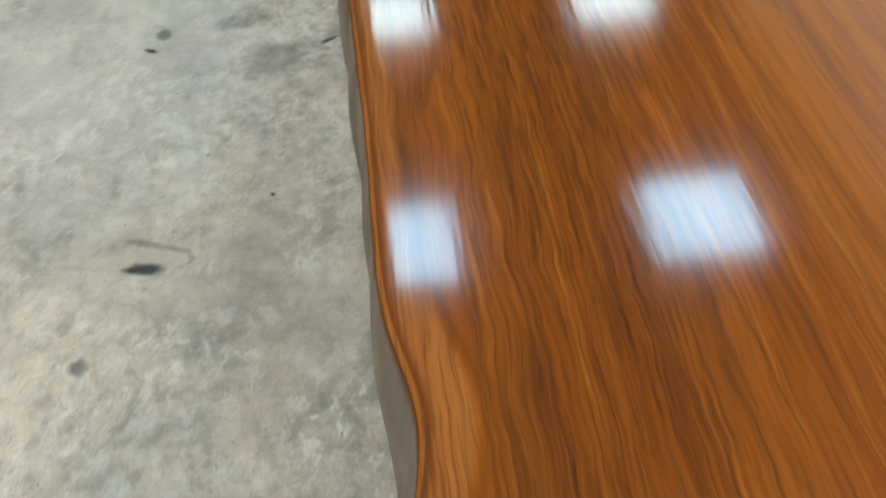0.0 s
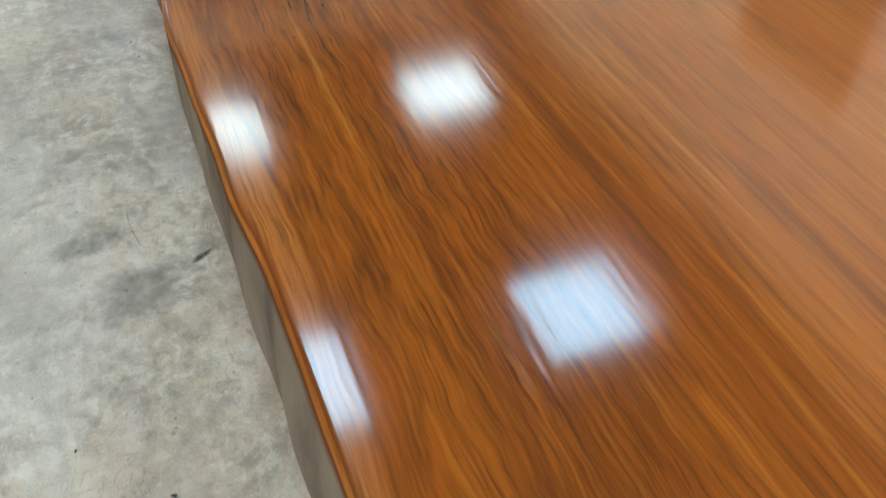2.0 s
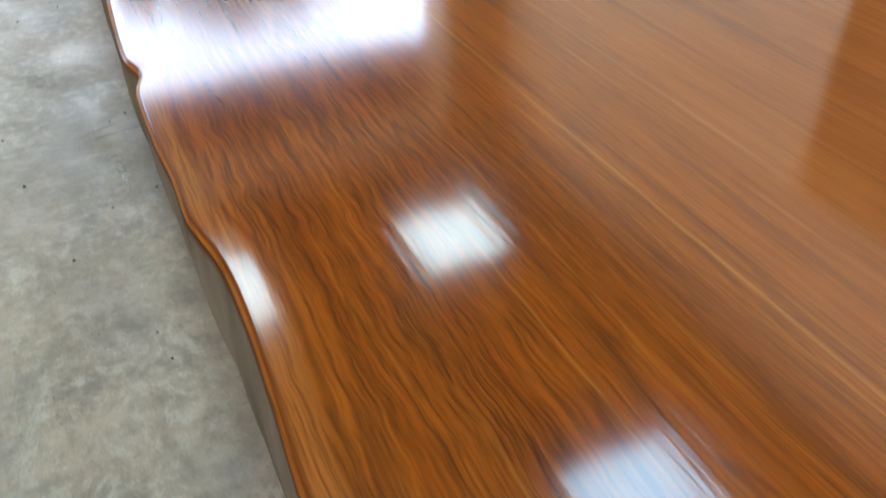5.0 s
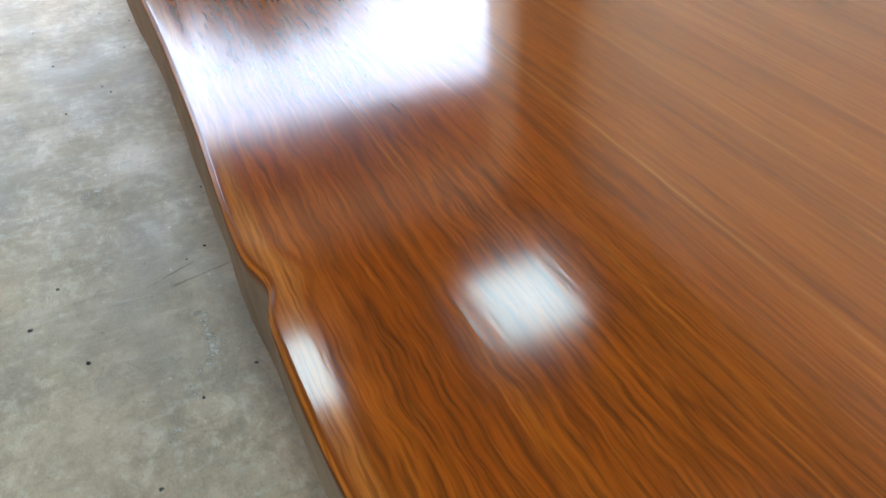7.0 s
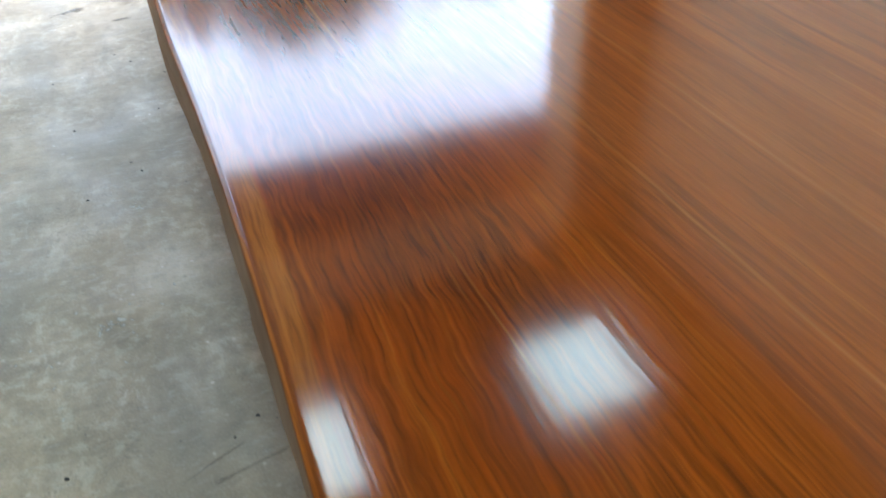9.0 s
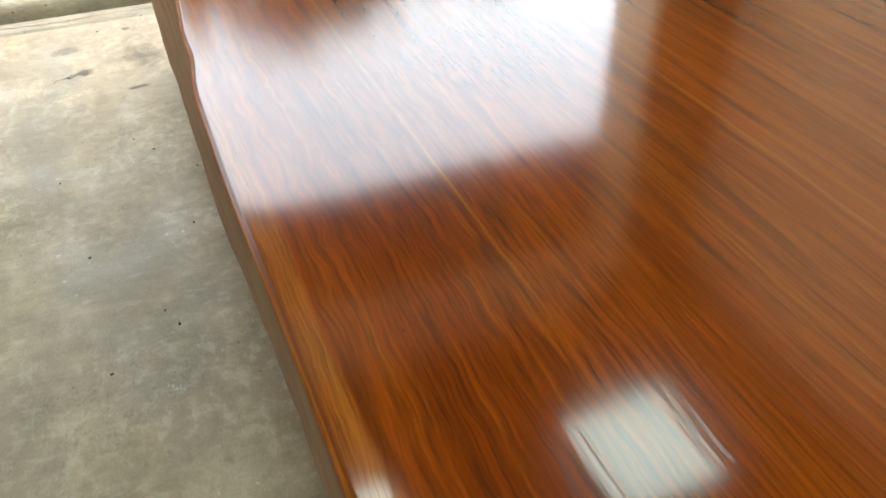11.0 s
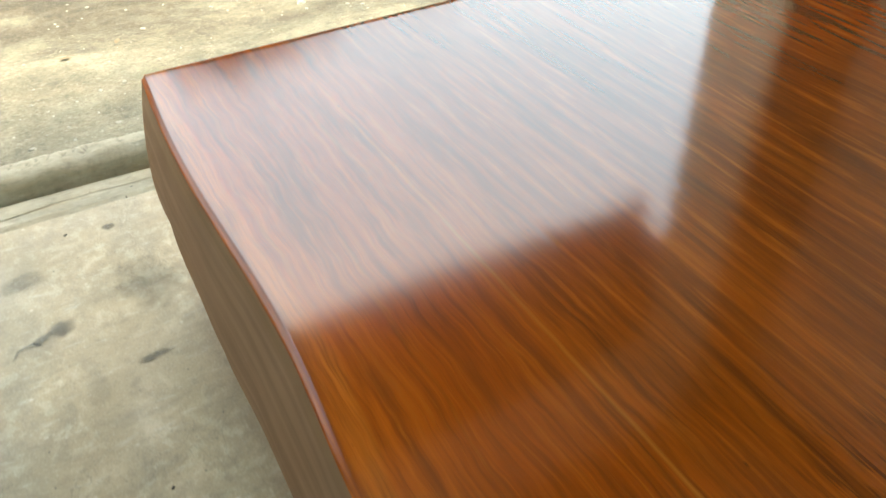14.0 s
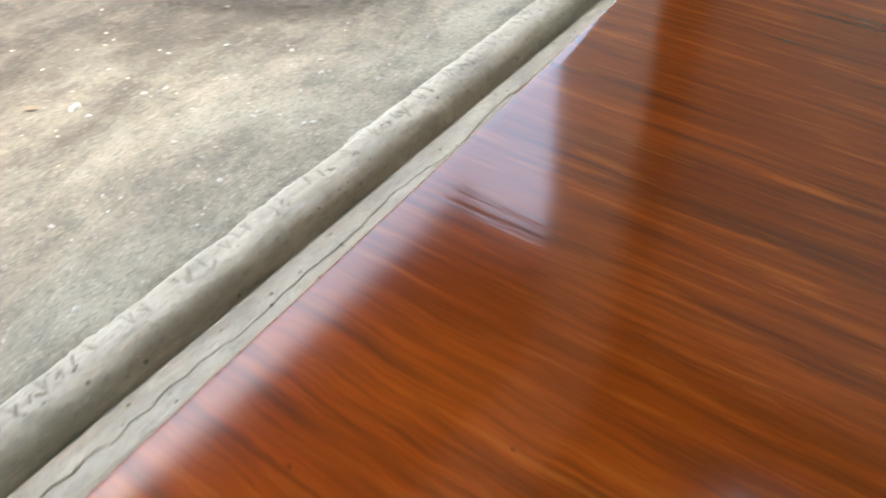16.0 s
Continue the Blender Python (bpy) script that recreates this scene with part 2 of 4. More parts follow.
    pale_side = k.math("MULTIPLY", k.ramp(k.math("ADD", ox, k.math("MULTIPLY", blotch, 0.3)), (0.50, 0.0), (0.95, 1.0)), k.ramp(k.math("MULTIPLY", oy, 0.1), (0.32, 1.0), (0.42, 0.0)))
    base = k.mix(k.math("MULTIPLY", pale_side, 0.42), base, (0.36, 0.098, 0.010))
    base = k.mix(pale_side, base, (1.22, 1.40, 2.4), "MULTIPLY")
    # doorway end: brightness gradient put into the colour, darker heart, brighter edge
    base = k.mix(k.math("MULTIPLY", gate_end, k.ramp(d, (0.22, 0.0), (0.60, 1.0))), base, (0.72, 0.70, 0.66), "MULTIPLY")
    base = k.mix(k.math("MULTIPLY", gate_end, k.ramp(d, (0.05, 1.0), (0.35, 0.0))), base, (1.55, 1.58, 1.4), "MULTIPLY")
    # grain evened towards one tone, as the doorway's reflection veils it
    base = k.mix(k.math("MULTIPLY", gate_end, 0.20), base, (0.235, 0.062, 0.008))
    # short dark and bright combed strokes in the end by the doorway
    comb_much = k.math("MULTIPLY", k.ramp(ox, (0.10, 0.60), (0.70, 1.0)), k.ramp(k.math("MULTIPLY", oy, 0.1), (0.43, 0.0), (0.48, 0.9), (0.53, 0.95), (0.56, 0.60)))
    comb = k.noise(k.scaled(g, (62.0, 4.2, 16.0), (1.7, 6.1, 0)), 1.0, 4.0, 0.6, 0.2)
    base = k.mix(k.math("MULTIPLY", comb_much, k.ramp(comb, (0.50, 0.0), (0.66, 0.52))), base, (0.100, 0.021, 0.004))
    base = k.mix(k.math("MULTIPLY", comb_much, k.ramp(comb, (0.32, 0.50), (0.45, 0.0))), base, (0.49, 0.128, 0.012))
    browner = k.ramp(k.math("ADD", k.math("MULTIPLY", oy, 0.1), k.math("MULTIPLY", blotch, 0.06)), (0.08, 1.0), (0.25, 0.0))       # browner back end of the log, also darkened against brighter light there
    base = k.mix(1.0, base, k.mix(browner, (0.86, 0.80, 1.0), (0.72, 0.72, 1.2)), "MULTIPLY")      # amber tint of the lacquer
    # greyed skin under the flank's lacquer, floor reflection and shade put into its colour
    up = k.split(k.n.new("ShaderNodeNewGeometry").outputs["Normal"])[2]
    flank = k.ramp(up, (0.30, 1.0), (0.75, 0.0))
    skin = k.mix(k.ramp(k.noise(k.scaled(k.obj, (6, 5.0, 2.5)), 1.0, 4.0, 0.6), (0.36, 0.0), (0.62, 1.0)), (0.074, 0.054, 0.036), (0.152, 0.113, 0.078))
    layers = k.noise(k.scaled(k.obj, (3.0, 1.3, 42.0)), 1.0, 4.0, 0.6)
    gate_flank = k.ramp(k.math("MULTIPLY", y, 0.1), (0.22, 0.0), (0.46, 1.0))      # browner towards the doorway, lightened for the daylight on that stretch
    skin = k.mix(k.math("MULTIPLY", gate_flank, 0.75), skin, k.mix(k.ramp(layers, (0.36, 0.0), (0.66, 1.0)), (0.335, 0.205, 0.136), (0.255, 0.155, 0.102)))
    lip = k.math("MAXIMUM", k.ramp(k.split(k.obj)[2], (TOP - 0.030, 1.0), (TOP - 0.012, 0.0)), gate_flank)        # the lacquer runs over the arris in a dark lip
    base = k.mix(k.math("MULTIPLY", k.ramp(up, (0.55, 1.0), (0.93, 0.0)), k.math("SUBTRACT", 1.0, k.math("MULTIPLY", gate_flank, 0.8))), base, (0.080, 0.020, 0.004))
    base = k.mix(k.math("MULTIPLY", k.math("MULTIPLY", flank, lip), 0.95), base, skin)
    # bare knot hole low in the flank
    ky = k.math("POWER", k.math("DIVIDE", k.math("SUBTRACT", k.split(k.obj)[1], 1.236), 0.019), 2.0)
    kz = k.math("POWER", k.math("DIVIDE", k.math("SUBTRACT", k.split(k.obj)[2], 0.426), 0.022), 2.0)
    hole = k.math("MULTIPLY", k.ramp(k.math("ADD", ky, kz), (0.35, 1.0), (1.0, 0.0)), k.ramp(k.attribute("inward"), (0.02, 1.0), (0.05, 0.0)))
    base = k.mix(k.math("MULTIPLY", hole, 0.9), base, (0.022, 0.012, 0.007))
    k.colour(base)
    # polished lacquer, thinner and only rubbed down on the flanks
    smear = k.noise(k.scaled(k.obj, (5, 3, 3)), 1.0, 4.0)
    haze = k.ramp(smear, (0.3, 0.092), (0.75, 0.125))
    rubbed = k.ramp(up, (0.80, 1.0), (0.985, 0.0))
    k.l.new(k.mix(rubbed, haze, (0.26, 0.26, 0.26)), k.b.inputs["Coat Roughness"])
    k.l.new(k.math("SUBTRACT", 1.0, k.math("MULTIPLY", rubbed, 0.92)), k.b.inputs["Coat Weight"])
    k.b.inputs["Specular IOR Level"].default_value = 0.0
    k.b.inputs["Coat IOR"].default_value = 1.58
    k.b.inputs["IOR"].default_value = 1.45
    k.rough(0.31)
    # the lacquer has sunk a little along the grain
    ripple = k.noise(k.scaled(k.obj, (22.0, 0.7, 6.0)), 1.0, 1.0)
    sunk = k.noise(k.scaled(k.obj, (75.0, 5.0, 16.0), (4.0, 1.0, 0)), 1.0, 2.0)
    relief = k.n.new("ShaderNodeBump")
    relief.inputs["Strength"].default_value = 0.115
    relief.inputs["Distance"].default_value = 0.0022
    k.l.new(k.math("ADD", ripple, k.math("MULTIPLY", sunk, 0.75)), relief.inputs["Height"])
    k.l.new(relief.outputs["Normal"], k.b.inputs["Coat Normal"])
    return k.m


def concrete_floor_material():
    k = Net("trowelled_concrete", 0.55)
    o = k.obj
    big = k.noise(k.scaled(o, (1.0, 0.8, 1)), 1.5, 4.0, 0.55, 0.3)
    mid = k.noise(o, 5.0, 5.0, 0.58, 0.3)
    cloud = k.noise(k.scaled(o, (1.0, 0.75, 1), (3.0, 1.0, 0)), 12.0, 4.0, 0.6, 0.6)
    small = k.noise(o, 40.0, 5.0, 0.65)
    grit = k.noise(o, 220.0, 2.0, 0.6)
    cream, grey, dark = (0.45, 0.351, 0.226), (0.301, 0.236, 0.156), (0.129, 0.11, 0.084)
    worn = k.ramp(k.math("MULTIPLY", k.math("ADD", k.split(o)[1], k.math("MULTIPLY", big, 2.0)), 0.1), (0.20, 1.0), (0.48, 0.40))
    bare = k.ramp(worn, (0.42, 0.0), (0.9, 1.0))          # the older, paler skim towards the back of the room
    cream, grey = k.mix(bare, cream, (0.609, 0.474, 0.308)), k.mix(bare, grey, (0.417, 0.327, 0.215))
    c = k.mix(k.math("ADD", k.math("MULTIPLY", k.math("SUBTRACT", k.ramp(big, (0.38, 0.0), (0.62, 1.0)), 0.55), worn), 0.50), grey, cream)
    c = k.mix(k.math("MULTIPLY", k.ramp(mid, (0.48, 0.0), (0.66, 1.0)), k.math("MULTIPLY", worn, 0.50)), c, (0.283, 0.231, 0.165))
    c = k.mix(k.math("MULTIPLY", k.ramp(mid, (0.32, 1.0), (0.46, 0.0)), k.math("MULTIPLY", worn, 0.55)), c, (0.634, 0.516, 0.366))
    c = k.mix(k.math("MULTIPLY", k.ramp(cloud, (0.53, 0.0), (0.64, 1.0)), k.ramp(bare, (0.0, 0.24), (1.0, 0.26))), c, dark)
    c = k.mix(k.math("MULTIPLY", k.ramp(cloud, (0.33, 1.0), (0.45, 0.0)), k.math("MULTIPLY", worn, 0.50)), c, (0.667, 0.547, 0.402))
    c = k.mix(k.math("MULTIPLY", k.ramp(small, (0.52, 0.0), (0.70, 1.0)), 0.28), c, dark)
    c = k.mix(k.math("MULTIPLY", k.ramp(small, (0.28, 1.0), (0.41, 0.0)), 0.38), c, (0.551, 0.47, 0.366))
    # where the skim has scaled off: pale flakes with dark pits between them
    scale = k.noise(k.scaled(k.vec("ADD", o, k.vec("MULTIPLY", k.noise_vec(o, 9.0, 2.0), (0.06, 0.06, 0))), (1.0, 0.7, 1), (2.0, 6.0, 0)), 30.0, 5.0, 0.68)
    zone = k.math("MULTIPLY", k.ramp(k.noise(k.scaled(o, (1, 1, 1), (7.0, 3.0, 0)), 2.3, 3.0, 0.55), (0.40, 0.15), (0.54, 1.0)), worn)
    c = k.mix(k.math("MULTIPLY", k.ramp(scale, (0.52, 0.0), (0.60, 1.0)), k.math("MULTIPLY", zone, 0.66)), c, (0.66, 0.615, 0.48))
    c = k.mix(k.math("MULTIPLY", k.ramp(scale, (0.40, 1.0), (0.47, 0.0)), k.math("MULTIPLY", zone, 0.46)), c, (0.165, 0.146, 0.112))
    # a worn, paler patch of the old skim
    px, py = k.split(o)[:2]
    far_off = k.math("ADD", k.math("POWER", k.math("DIVIDE", k.math("ADD", px, 0.60), 0.50), 2.0), k.math("POWER", k.math("DIVIDE", k.math("SUBTRACT", py, 1.45), 0.75), 2.0))
    far_off = k.math("ADD", far_off, k.math("MULTIPLY", k.math("SUBTRACT", cloud, 0.5), 2.6))
    c = k.mix(k.math("MULTIPLY", k.ramp(far_off, (0.25, 1.0), (0.95, 0.0)), 0.42), c, (0.66, 0.585, 0.47))
    # broad damp-grey clouds
    damp = k.noise(k.scaled(o, (1.0, 0.55, 1), (4.0, 8.0, 0)), 2.6, 4.0, 0.6, 0.4)
    c = k.mix(k.math("MULTIPLY", k.ramp(damp, (0.46, 0.0), (0.64, 1.0)), 0.50), c, (0.205, 0.182, 0.146))
    # trowel sweeps and thin pale scrapes
    sweep = k.noise(k.scaled(k.vec("ADD", o, k.vec("MULTIPLY", k.noise_vec(o, 1.2, 2.0), (0.5, 0.3, 0))), (4.0, 22.0, 1)), 1.0, 4.0, 0.6)
    c = k.mix(k.math("MULTIPLY", k.ramp(sweep, (0.55, 0.0), (0.68, 1.0)), k.ramp(bare, (0.0, 0.20), (1.0, 0.10))), c, dark)
    c = k.mix(k.math("MULTIPLY", k.ramp(sweep, (0.30, 1.0), (0.43, 0.0)), 0.22), c, (0.551, 0.447, 0.316))
    line = k.math("ABSOLUTE", k.math("SUBTRACT", k.noise(k.scaled(o, (1.0, 0.6, 1), (1.0, 9.0, 0)), 7.0, 5.0, 0.6, 0.8), 0.5))
    here = k.ramp(k.noise(o, 2.6, 3.0), (0.57, 0.0), (0.66, 1.0))
    c = k.mix(k.math("MULTIPLY", k.math("MULTIPLY", k.ramp(line, (0.0, 1.0), (0.007, 0.0)), here), 0.30), c, (0.617, 0.54, 0.445))
    there = k.ramp(k.noise(k.scaled(o, (1, 1, 1), (5, 2, 0)), 3.1, 3.0), (0.56, 0.0), (0.64, 1.0))
    c = k.mix(k.math("MULTIPLY", k.math("MULTIPLY", k.ramp(line, (0.03, 0.0), (0.036, 1.0), (0.043, 0.0)), there), 0.45), c, (0.0918, 0.0794, 0.0646))
    spots = k.voronoi(o, 9.0)
    c = k.mix(k.math("MULTIPLY", k.ramp(spots, (0.02, 1.0), (0.05, 0.0)), 0.5), c, (0.0667, 0.0586, 0.0474))
    flecks = k.voronoi(k.scaled(o, (1, 1, 1), (2.2, 3.1, 0)), 23.0)
    c = k.mix(k.math("MULTIPLY", k.ramp(flecks, (0.05, 1.0), (0.12, 0.0)), k.ramp(mid, (0.40, 0.7), (0.56, 0.0))), c, (0.617, 0.54, 0.431))
    c = k.mix(k.ramp(bare, (0.0, 0.0), (1.0, 1.0)), k.mix(1.0, c, (1.11, 1.05, 0.98), "MULTIPLY"), k.mix(1.0, c, (1.22, 1.13, 1.09), "MULTIPLY"))
    # sandy grain, scuffs and pin holes
    c = k.mix(k.math("MULTIPLY", k.ramp(grit, (0.55, 0.0), (0.68, 1.0)), 0.28), c, (0.16, 0.143, 0.112))
    c = k.mix(k.math("MULTIPLY", k.ramp(grit, (0.32, 1.0), (0.45, 0.0)), 0.24), c, (0.62, 0.56, 0.45))
    scuff = k.noise(k.scaled(k.vec("ADD", o, k.vec("MULTIPLY", k.noise_vec(o, 3.0, 2.0), (0.15, 0.15, 0))), (14.0, 60.0, 1), (3.0, 5.0, 0)), 1.0, 4.0, 0.65)
    c = k.mix(k.math("MULTIPLY", k.ramp(scuff, (0.58, 0.0), (0.68, 1.0)), 0.26), c, (0.60, 0.53, 0.42))
    c = k.mix(k.math("MULTIPLY", k.ramp(scuff, (0.30, 1.0), (0.40, 0.0)), 0.22), c, (0.17, 0.150, 0.118))
    holes = k.voronoi(k.scaled(o, (1, 1, 1), (8.0, 5.0, 0)), 26.0)
    c = k.mix(k.math("MULTIPLY", k.ramp(holes, (0.035, 1.0), (0.075, 0.0)), k.ramp(mid, (0.44, 0.0), (0.56, 0.8))), c, (0.07, 0.064, 0.054))
    k.colour(c)
    k.rough(k.ramp(mid, (0.3, 0.42), (0.7, 0.68)))
    h = k.math("ADD", k.math("MULTIPLY", small, 0.6), k.math("MULTIPLY", grit, 0.3))
    k.bump(k.math("ADD", h, k.math("ADD", k.math("MULTIPLY", mid, 0.8), k.math("ADD", k.math("MULTIPLY", sweep, 0.5), k.math("MULTIPLY", k.math("MULTIPLY", scale, zone), 1.2)))), 0.35, 0.004)
    return k.m


def yard_material():
    k = Net("weathered_yard_concrete", 0.8)
    o = k.obj
    big = k.noise(k.scaled(o, (0.9, 1.6, 1)), 1.5, 5.0, 0.62, 0.5)
    mid = k.noise(o, 7.0, 7.0, 0.68, 0.4)
    small = k.noise(o, 45.0, 6.0, 0.72)
    drag = k.noise(k.scaled(k.vec("ADD", o, k.vec("MULTIPLY", k.noise_vec(o, 1.5, 2.0), (0.3, 0.5, 0))), (5.0, 20.0, 1)), 1.0, 5.0, 0.65)
    stones = k.voronoi(o, 60.0)
    away = k.ramp(k.math("MULTIPLY", k.math("ADD", k.math("ADD", k.split(o)[1], k.math("MULTIPLY", k.split(o)[0], 0.25)), k.math("MULTIPLY", k.math("SUBTRACT", big, 0.5), 1.6)), 0.1), (0.700, 0.0), (0.745, 1.0))
    c = k.mix(away, (0.283, 0.233, 0.16), (0.127, 0.0942, 0.0519))
    c = k.mix(k.math("MULTIPLY", k.ramp(big, (0.48, 0.0), (0.62, 1.0)), 0.40), c, (0.200, 0.172, 0.126))
    c = k.mix(k.math("MULTIPLY", k.ramp(mid, (0.48, 0.0), (0.66, 1.0)), 0.65), c, (0.114, 0.0968, 0.0688))
    c = k.mix(k.math("MULTIPLY", k.ramp(mid, (0.30, 1.0), (0.44, 0.0)), 0.60), c, (0.36, 0.293, 0.195))
    c = k.mix(k.math("MULTIPLY", k.ramp(drag, (0.54, 0.0), (0.68, 1.0)), 0.40), c, (0.124, 0.105, 0.0749))
    c = k.mix(k.math("MULTIPLY", k.ramp(drag, (0.28, 1.0), (0.42, 0.0)), 0.42), c, (0.36, 0.305, 0.211))
    c = k.mix(k.math("MULTIPLY", k.ramp(small, (0.52, 0.0), (0.66, 1.0)), 0.46), c, (0.0762, 0.0634, 0.0442))
    c = k.mix(k.math("MULTIPLY", k.ramp(small, (0.30, 1.0), (0.40, 0.0)), 0.36), c, (0.418, 0.356, 0.251))
    c = k.mix(k.math("MULTIPLY", k.ramp(stones, (0.10, 1.0), (0.22, 0.0)), 0.25), c, (0.532, 0.476, 0.36))
    # trodden dust in pale drifts, and bare dark aggregate between them
    dust = k.noise(k.scaled(o, (1.0, 1.7, 1), (6.0, 1.0, 0)), 3.2, 6.0, 0.68, 0.6)
    c = k.mix(k.math("MULTIPLY", k.ramp(dust, (0.46, 0.0), (0.66, 1.0)), 0.50), c, (0.409, 0.372, 0.274))
    c = k.mix(k.math("MULTIPLY", k.ramp(dust, (0.32, 1.0), (0.48, 0.0)), 0.40), c, (0.13, 0.115, 0.0812))
    crumbs = k.noise(k.scaled(o, (1, 1.5, 1), (3.0, 2.0, 0)), 75.0, 4.0, 0.7)
    c = k.mix(k.math("MULTIPLY", k.ramp(crumbs, (0.56, 0.0), (0.61, 1.0)), 0.46), c, (0.0931, 0.0824, 0.0609))
    c = k.mix(k.math("MULTIPLY", k.ramp(crumbs, (0.36, 1.0), (0.42, 0.0)), 0.42), c, (0.522, 0.487, 0.382))
    c = k.mix(away, k.mix(1.0, c, (0.78, 0.80, 0.81), "MULTIPLY"), k.mix(1.0, c, (0.40, 0.39, 0.37), "MULTIPLY"))          # damp brown further out
    k.colour(c)
    k.rough(0.85)
    k.bump(k.math("ADD", k.math("ADD", k.math("MULTIPLY", small, 0.9), k.math("MULTIPLY", mid, 0.9)), k.math("ADD", k.math("MULTIPLY", drag, 0.6), k.math("MULTIPLY", crumbs, 0.8))), 0.8, 0.008)
    return k.m


def kerb_material():
    k = Net("smeared_cement", 0.75)
    o = k.obj
    mid = k.noise(k.scaled(o, (6.0, 16.0, 16.0)), 1.0, 6.0, 0.62, 0.4)
    small = k.noise(k.scaled(o, (40, 90, 90)), 1.0, 5.0, 0.65)
    smear = k.noise(k.scaled(o, (3.0, 26.0, 26.0), (2, 5, 0)), 1.0, 4.0, 0.6, 0.5)
    c = k.mix(k.ramp(mid, (0.32, 0.0), (0.68, 1.0)), (0.255, 0.223, 0.167), (0.417, 0.367, 0.28))
    c = k.mix(k.math("MULTIPLY", k.ramp(smear, (0.54, 0.0), (0.66, 1.0)), 0.50), c, (0.375, 0.293, 0.192))
    c = k.mix(k.math("MULTIPLY", k.ramp(small, (0.52, 0.0), (0.70, 1.0)), 0.45), c, (0.136, 0.124, 0.101))
    c = k.mix(k.math("MULTIPLY", k.ramp(small, (0.28, 1.0), (0.40, 0.0)), 0.35), c, (0.541, 0.506, 0.431))
    pits = k.voronoi(k.scaled(o, (22.0, 30.0, 20.0)), 1.0)
    c = k.mix(k.math("MULTIPLY", k.ramp(pits, (0.06, 1.0), (0.13, 0.0)), 0.6), c, (0.0782, 0.0709, 0.0576))
    c = k.mix(k.math("MULTIPLY", k.attribute("cut"), 0.50), c, (0.0731, 0.0659, 0.0528))
    k.colour(c)
    h = k.math("ADD", mid, k.math("ADD", k.math("MULTIPLY", small, 0.6), k.math("MULTIPLY", smear, 0.5)))
    k.bump(k.math("SUBTRACT", h, k.ramp(pits, (0.06, 1.0), (0.13, 0.0))), 0.6, 0.006)
    return k.m


def plain_material(name, colour, rough=0.7, scale=8.0, spread=0.15, bump=0.1):
    k = Net(name, rough)
    a = k.noise(k.obj, scale, 5.0, 0.6)
    b = k.noise(k.obj, scale * 0.15, 3.0, 0.5)
    lo = tuple(c * (1 - spread) for c in colour)
    c = k.mix(k.ramp(a, (0.3, 0.0), (0.7, 1.0)), lo, colour)
    c = k.mix(k.math("MULTIPLY", k.ramp(b, (0.4, 0.0), (0.7, 1.0)), 0.4), c, tuple(c * (1 - 1.6 * spread) for c in colour))
    k.colour(c)
    if bump:
        k.bump(a, bump, 0.003)
    return k.m


def stain_material(name, colour, density):
    k = Net(name, 0.85)
    k.b.inputs["Specular IOR Level"].default_value = 0.15
    soft = k.attribute("fade")
    n = k.noise(k.obj, 30.0, 5.0, 0.7)
    a = k.math("ADD", soft, k.math("MULTIPLY", k.math("SUBTRACT", n, 0.5), 1.5))
    k.colour(k.mix(n, tuple(c * 0.7 for c in colour), colour))
    k.l.new(k.math("MULTIPLY", k.ramp(a, (0.15, 0.0), (0.85, 1.0)), density), k.b.inputs["Alpha"])
    return k.m


def leaf_material():
    k = Net("tree_leaves", 0.6)
    r = k.n.new("ShaderNodeNewGeometry").outputs["Random Per Island"]
    k.colour(k.mix(r, (0.035, 0.065, 0.018), (0.10, 0.125, 0.035)))
    return k.m


def lamp_material(name, tone, power):
    k = Net(name, 0.4)
    k.colour((0.9, 0.92, 0.95))
    k.b.inputs["Emission Color"].default_value = (*tone, 1)
    k.b.inputs["Emission Strength"].default_value = power
    return k.m


WOOD = wood_material()
FLOOR = concrete_floor_material()
YARD = yard_material()
KERB = kerb_material()
PLASTER = plain_material("painted_plaster", (0.87, 0.79, 0.66), 0.7, 5.0, 0.05)
# reveal paint kept extra pale to carry the daylight that falls on it
CREAM = plain_material("cream_gloss_paint", (0.92, 0.82, 0.64), 0.4, 5.0, 0.06)
CEILING = plain_material("dark_ceiling_board", (0.14, 0.12, 0.10), 0.8, 3.0, 0.12)
SHADED_PLASTER = plain_material("shaded_plaster", (0.20, 0.16, 0.12), 0.85, 6.0, 0.2)
DOOR = plain_material("dark_stained_door", (0.055, 0.026, 0.012), 0.45, 14.0, 0.3)
METAL = plain_material("brushed_steel", (0.55, 0.55, 0.55), 0.35, 60.0, 0.1)
METAL.node_tree.nodes["Principled BSDF"].inputs["Metallic"].default_value = 1.0
WHITE = plain_material("white_enamel", (0.78, 0.78, 0.77), 0.4, 20.0, 0.03, 0.0)
TIMBER = plain_material("rough_sawn_timber", (0.26, 0.18, 0.10), 0.8, 30.0, 0.3)
BARK = plain_material("tree_bark", (0.13, 0.10, 0.075), 0.9, 18.0, 0.35, 0.4)
LEAF = leaf_material()
LAMP = lamp_material("cool_lit_diffuser", (0.35, 0.69, 1.0), 1.25)
LAMP_WARM = lamp_material("warmer_lit_diffuser", (0.56, 0.83, 0.98), 1.08)
DIRT = plain_material("dark_dirt", (0.0365, 0.034, 0.0308), 0.85, 90.0, 0.3)
PALE = plain_material("pale_grit", (0.421, 0.393, 0.332), 0.8, 90.0, 0.2)
STAIN_DARK = stain_material("dark_floor_stain", (0.0607, 0.0607, 0.0607), 0.8)
STAIN_GREY = stain_material("grey_floor_stain", (0.162, 0.162, 0.154), 0.55)
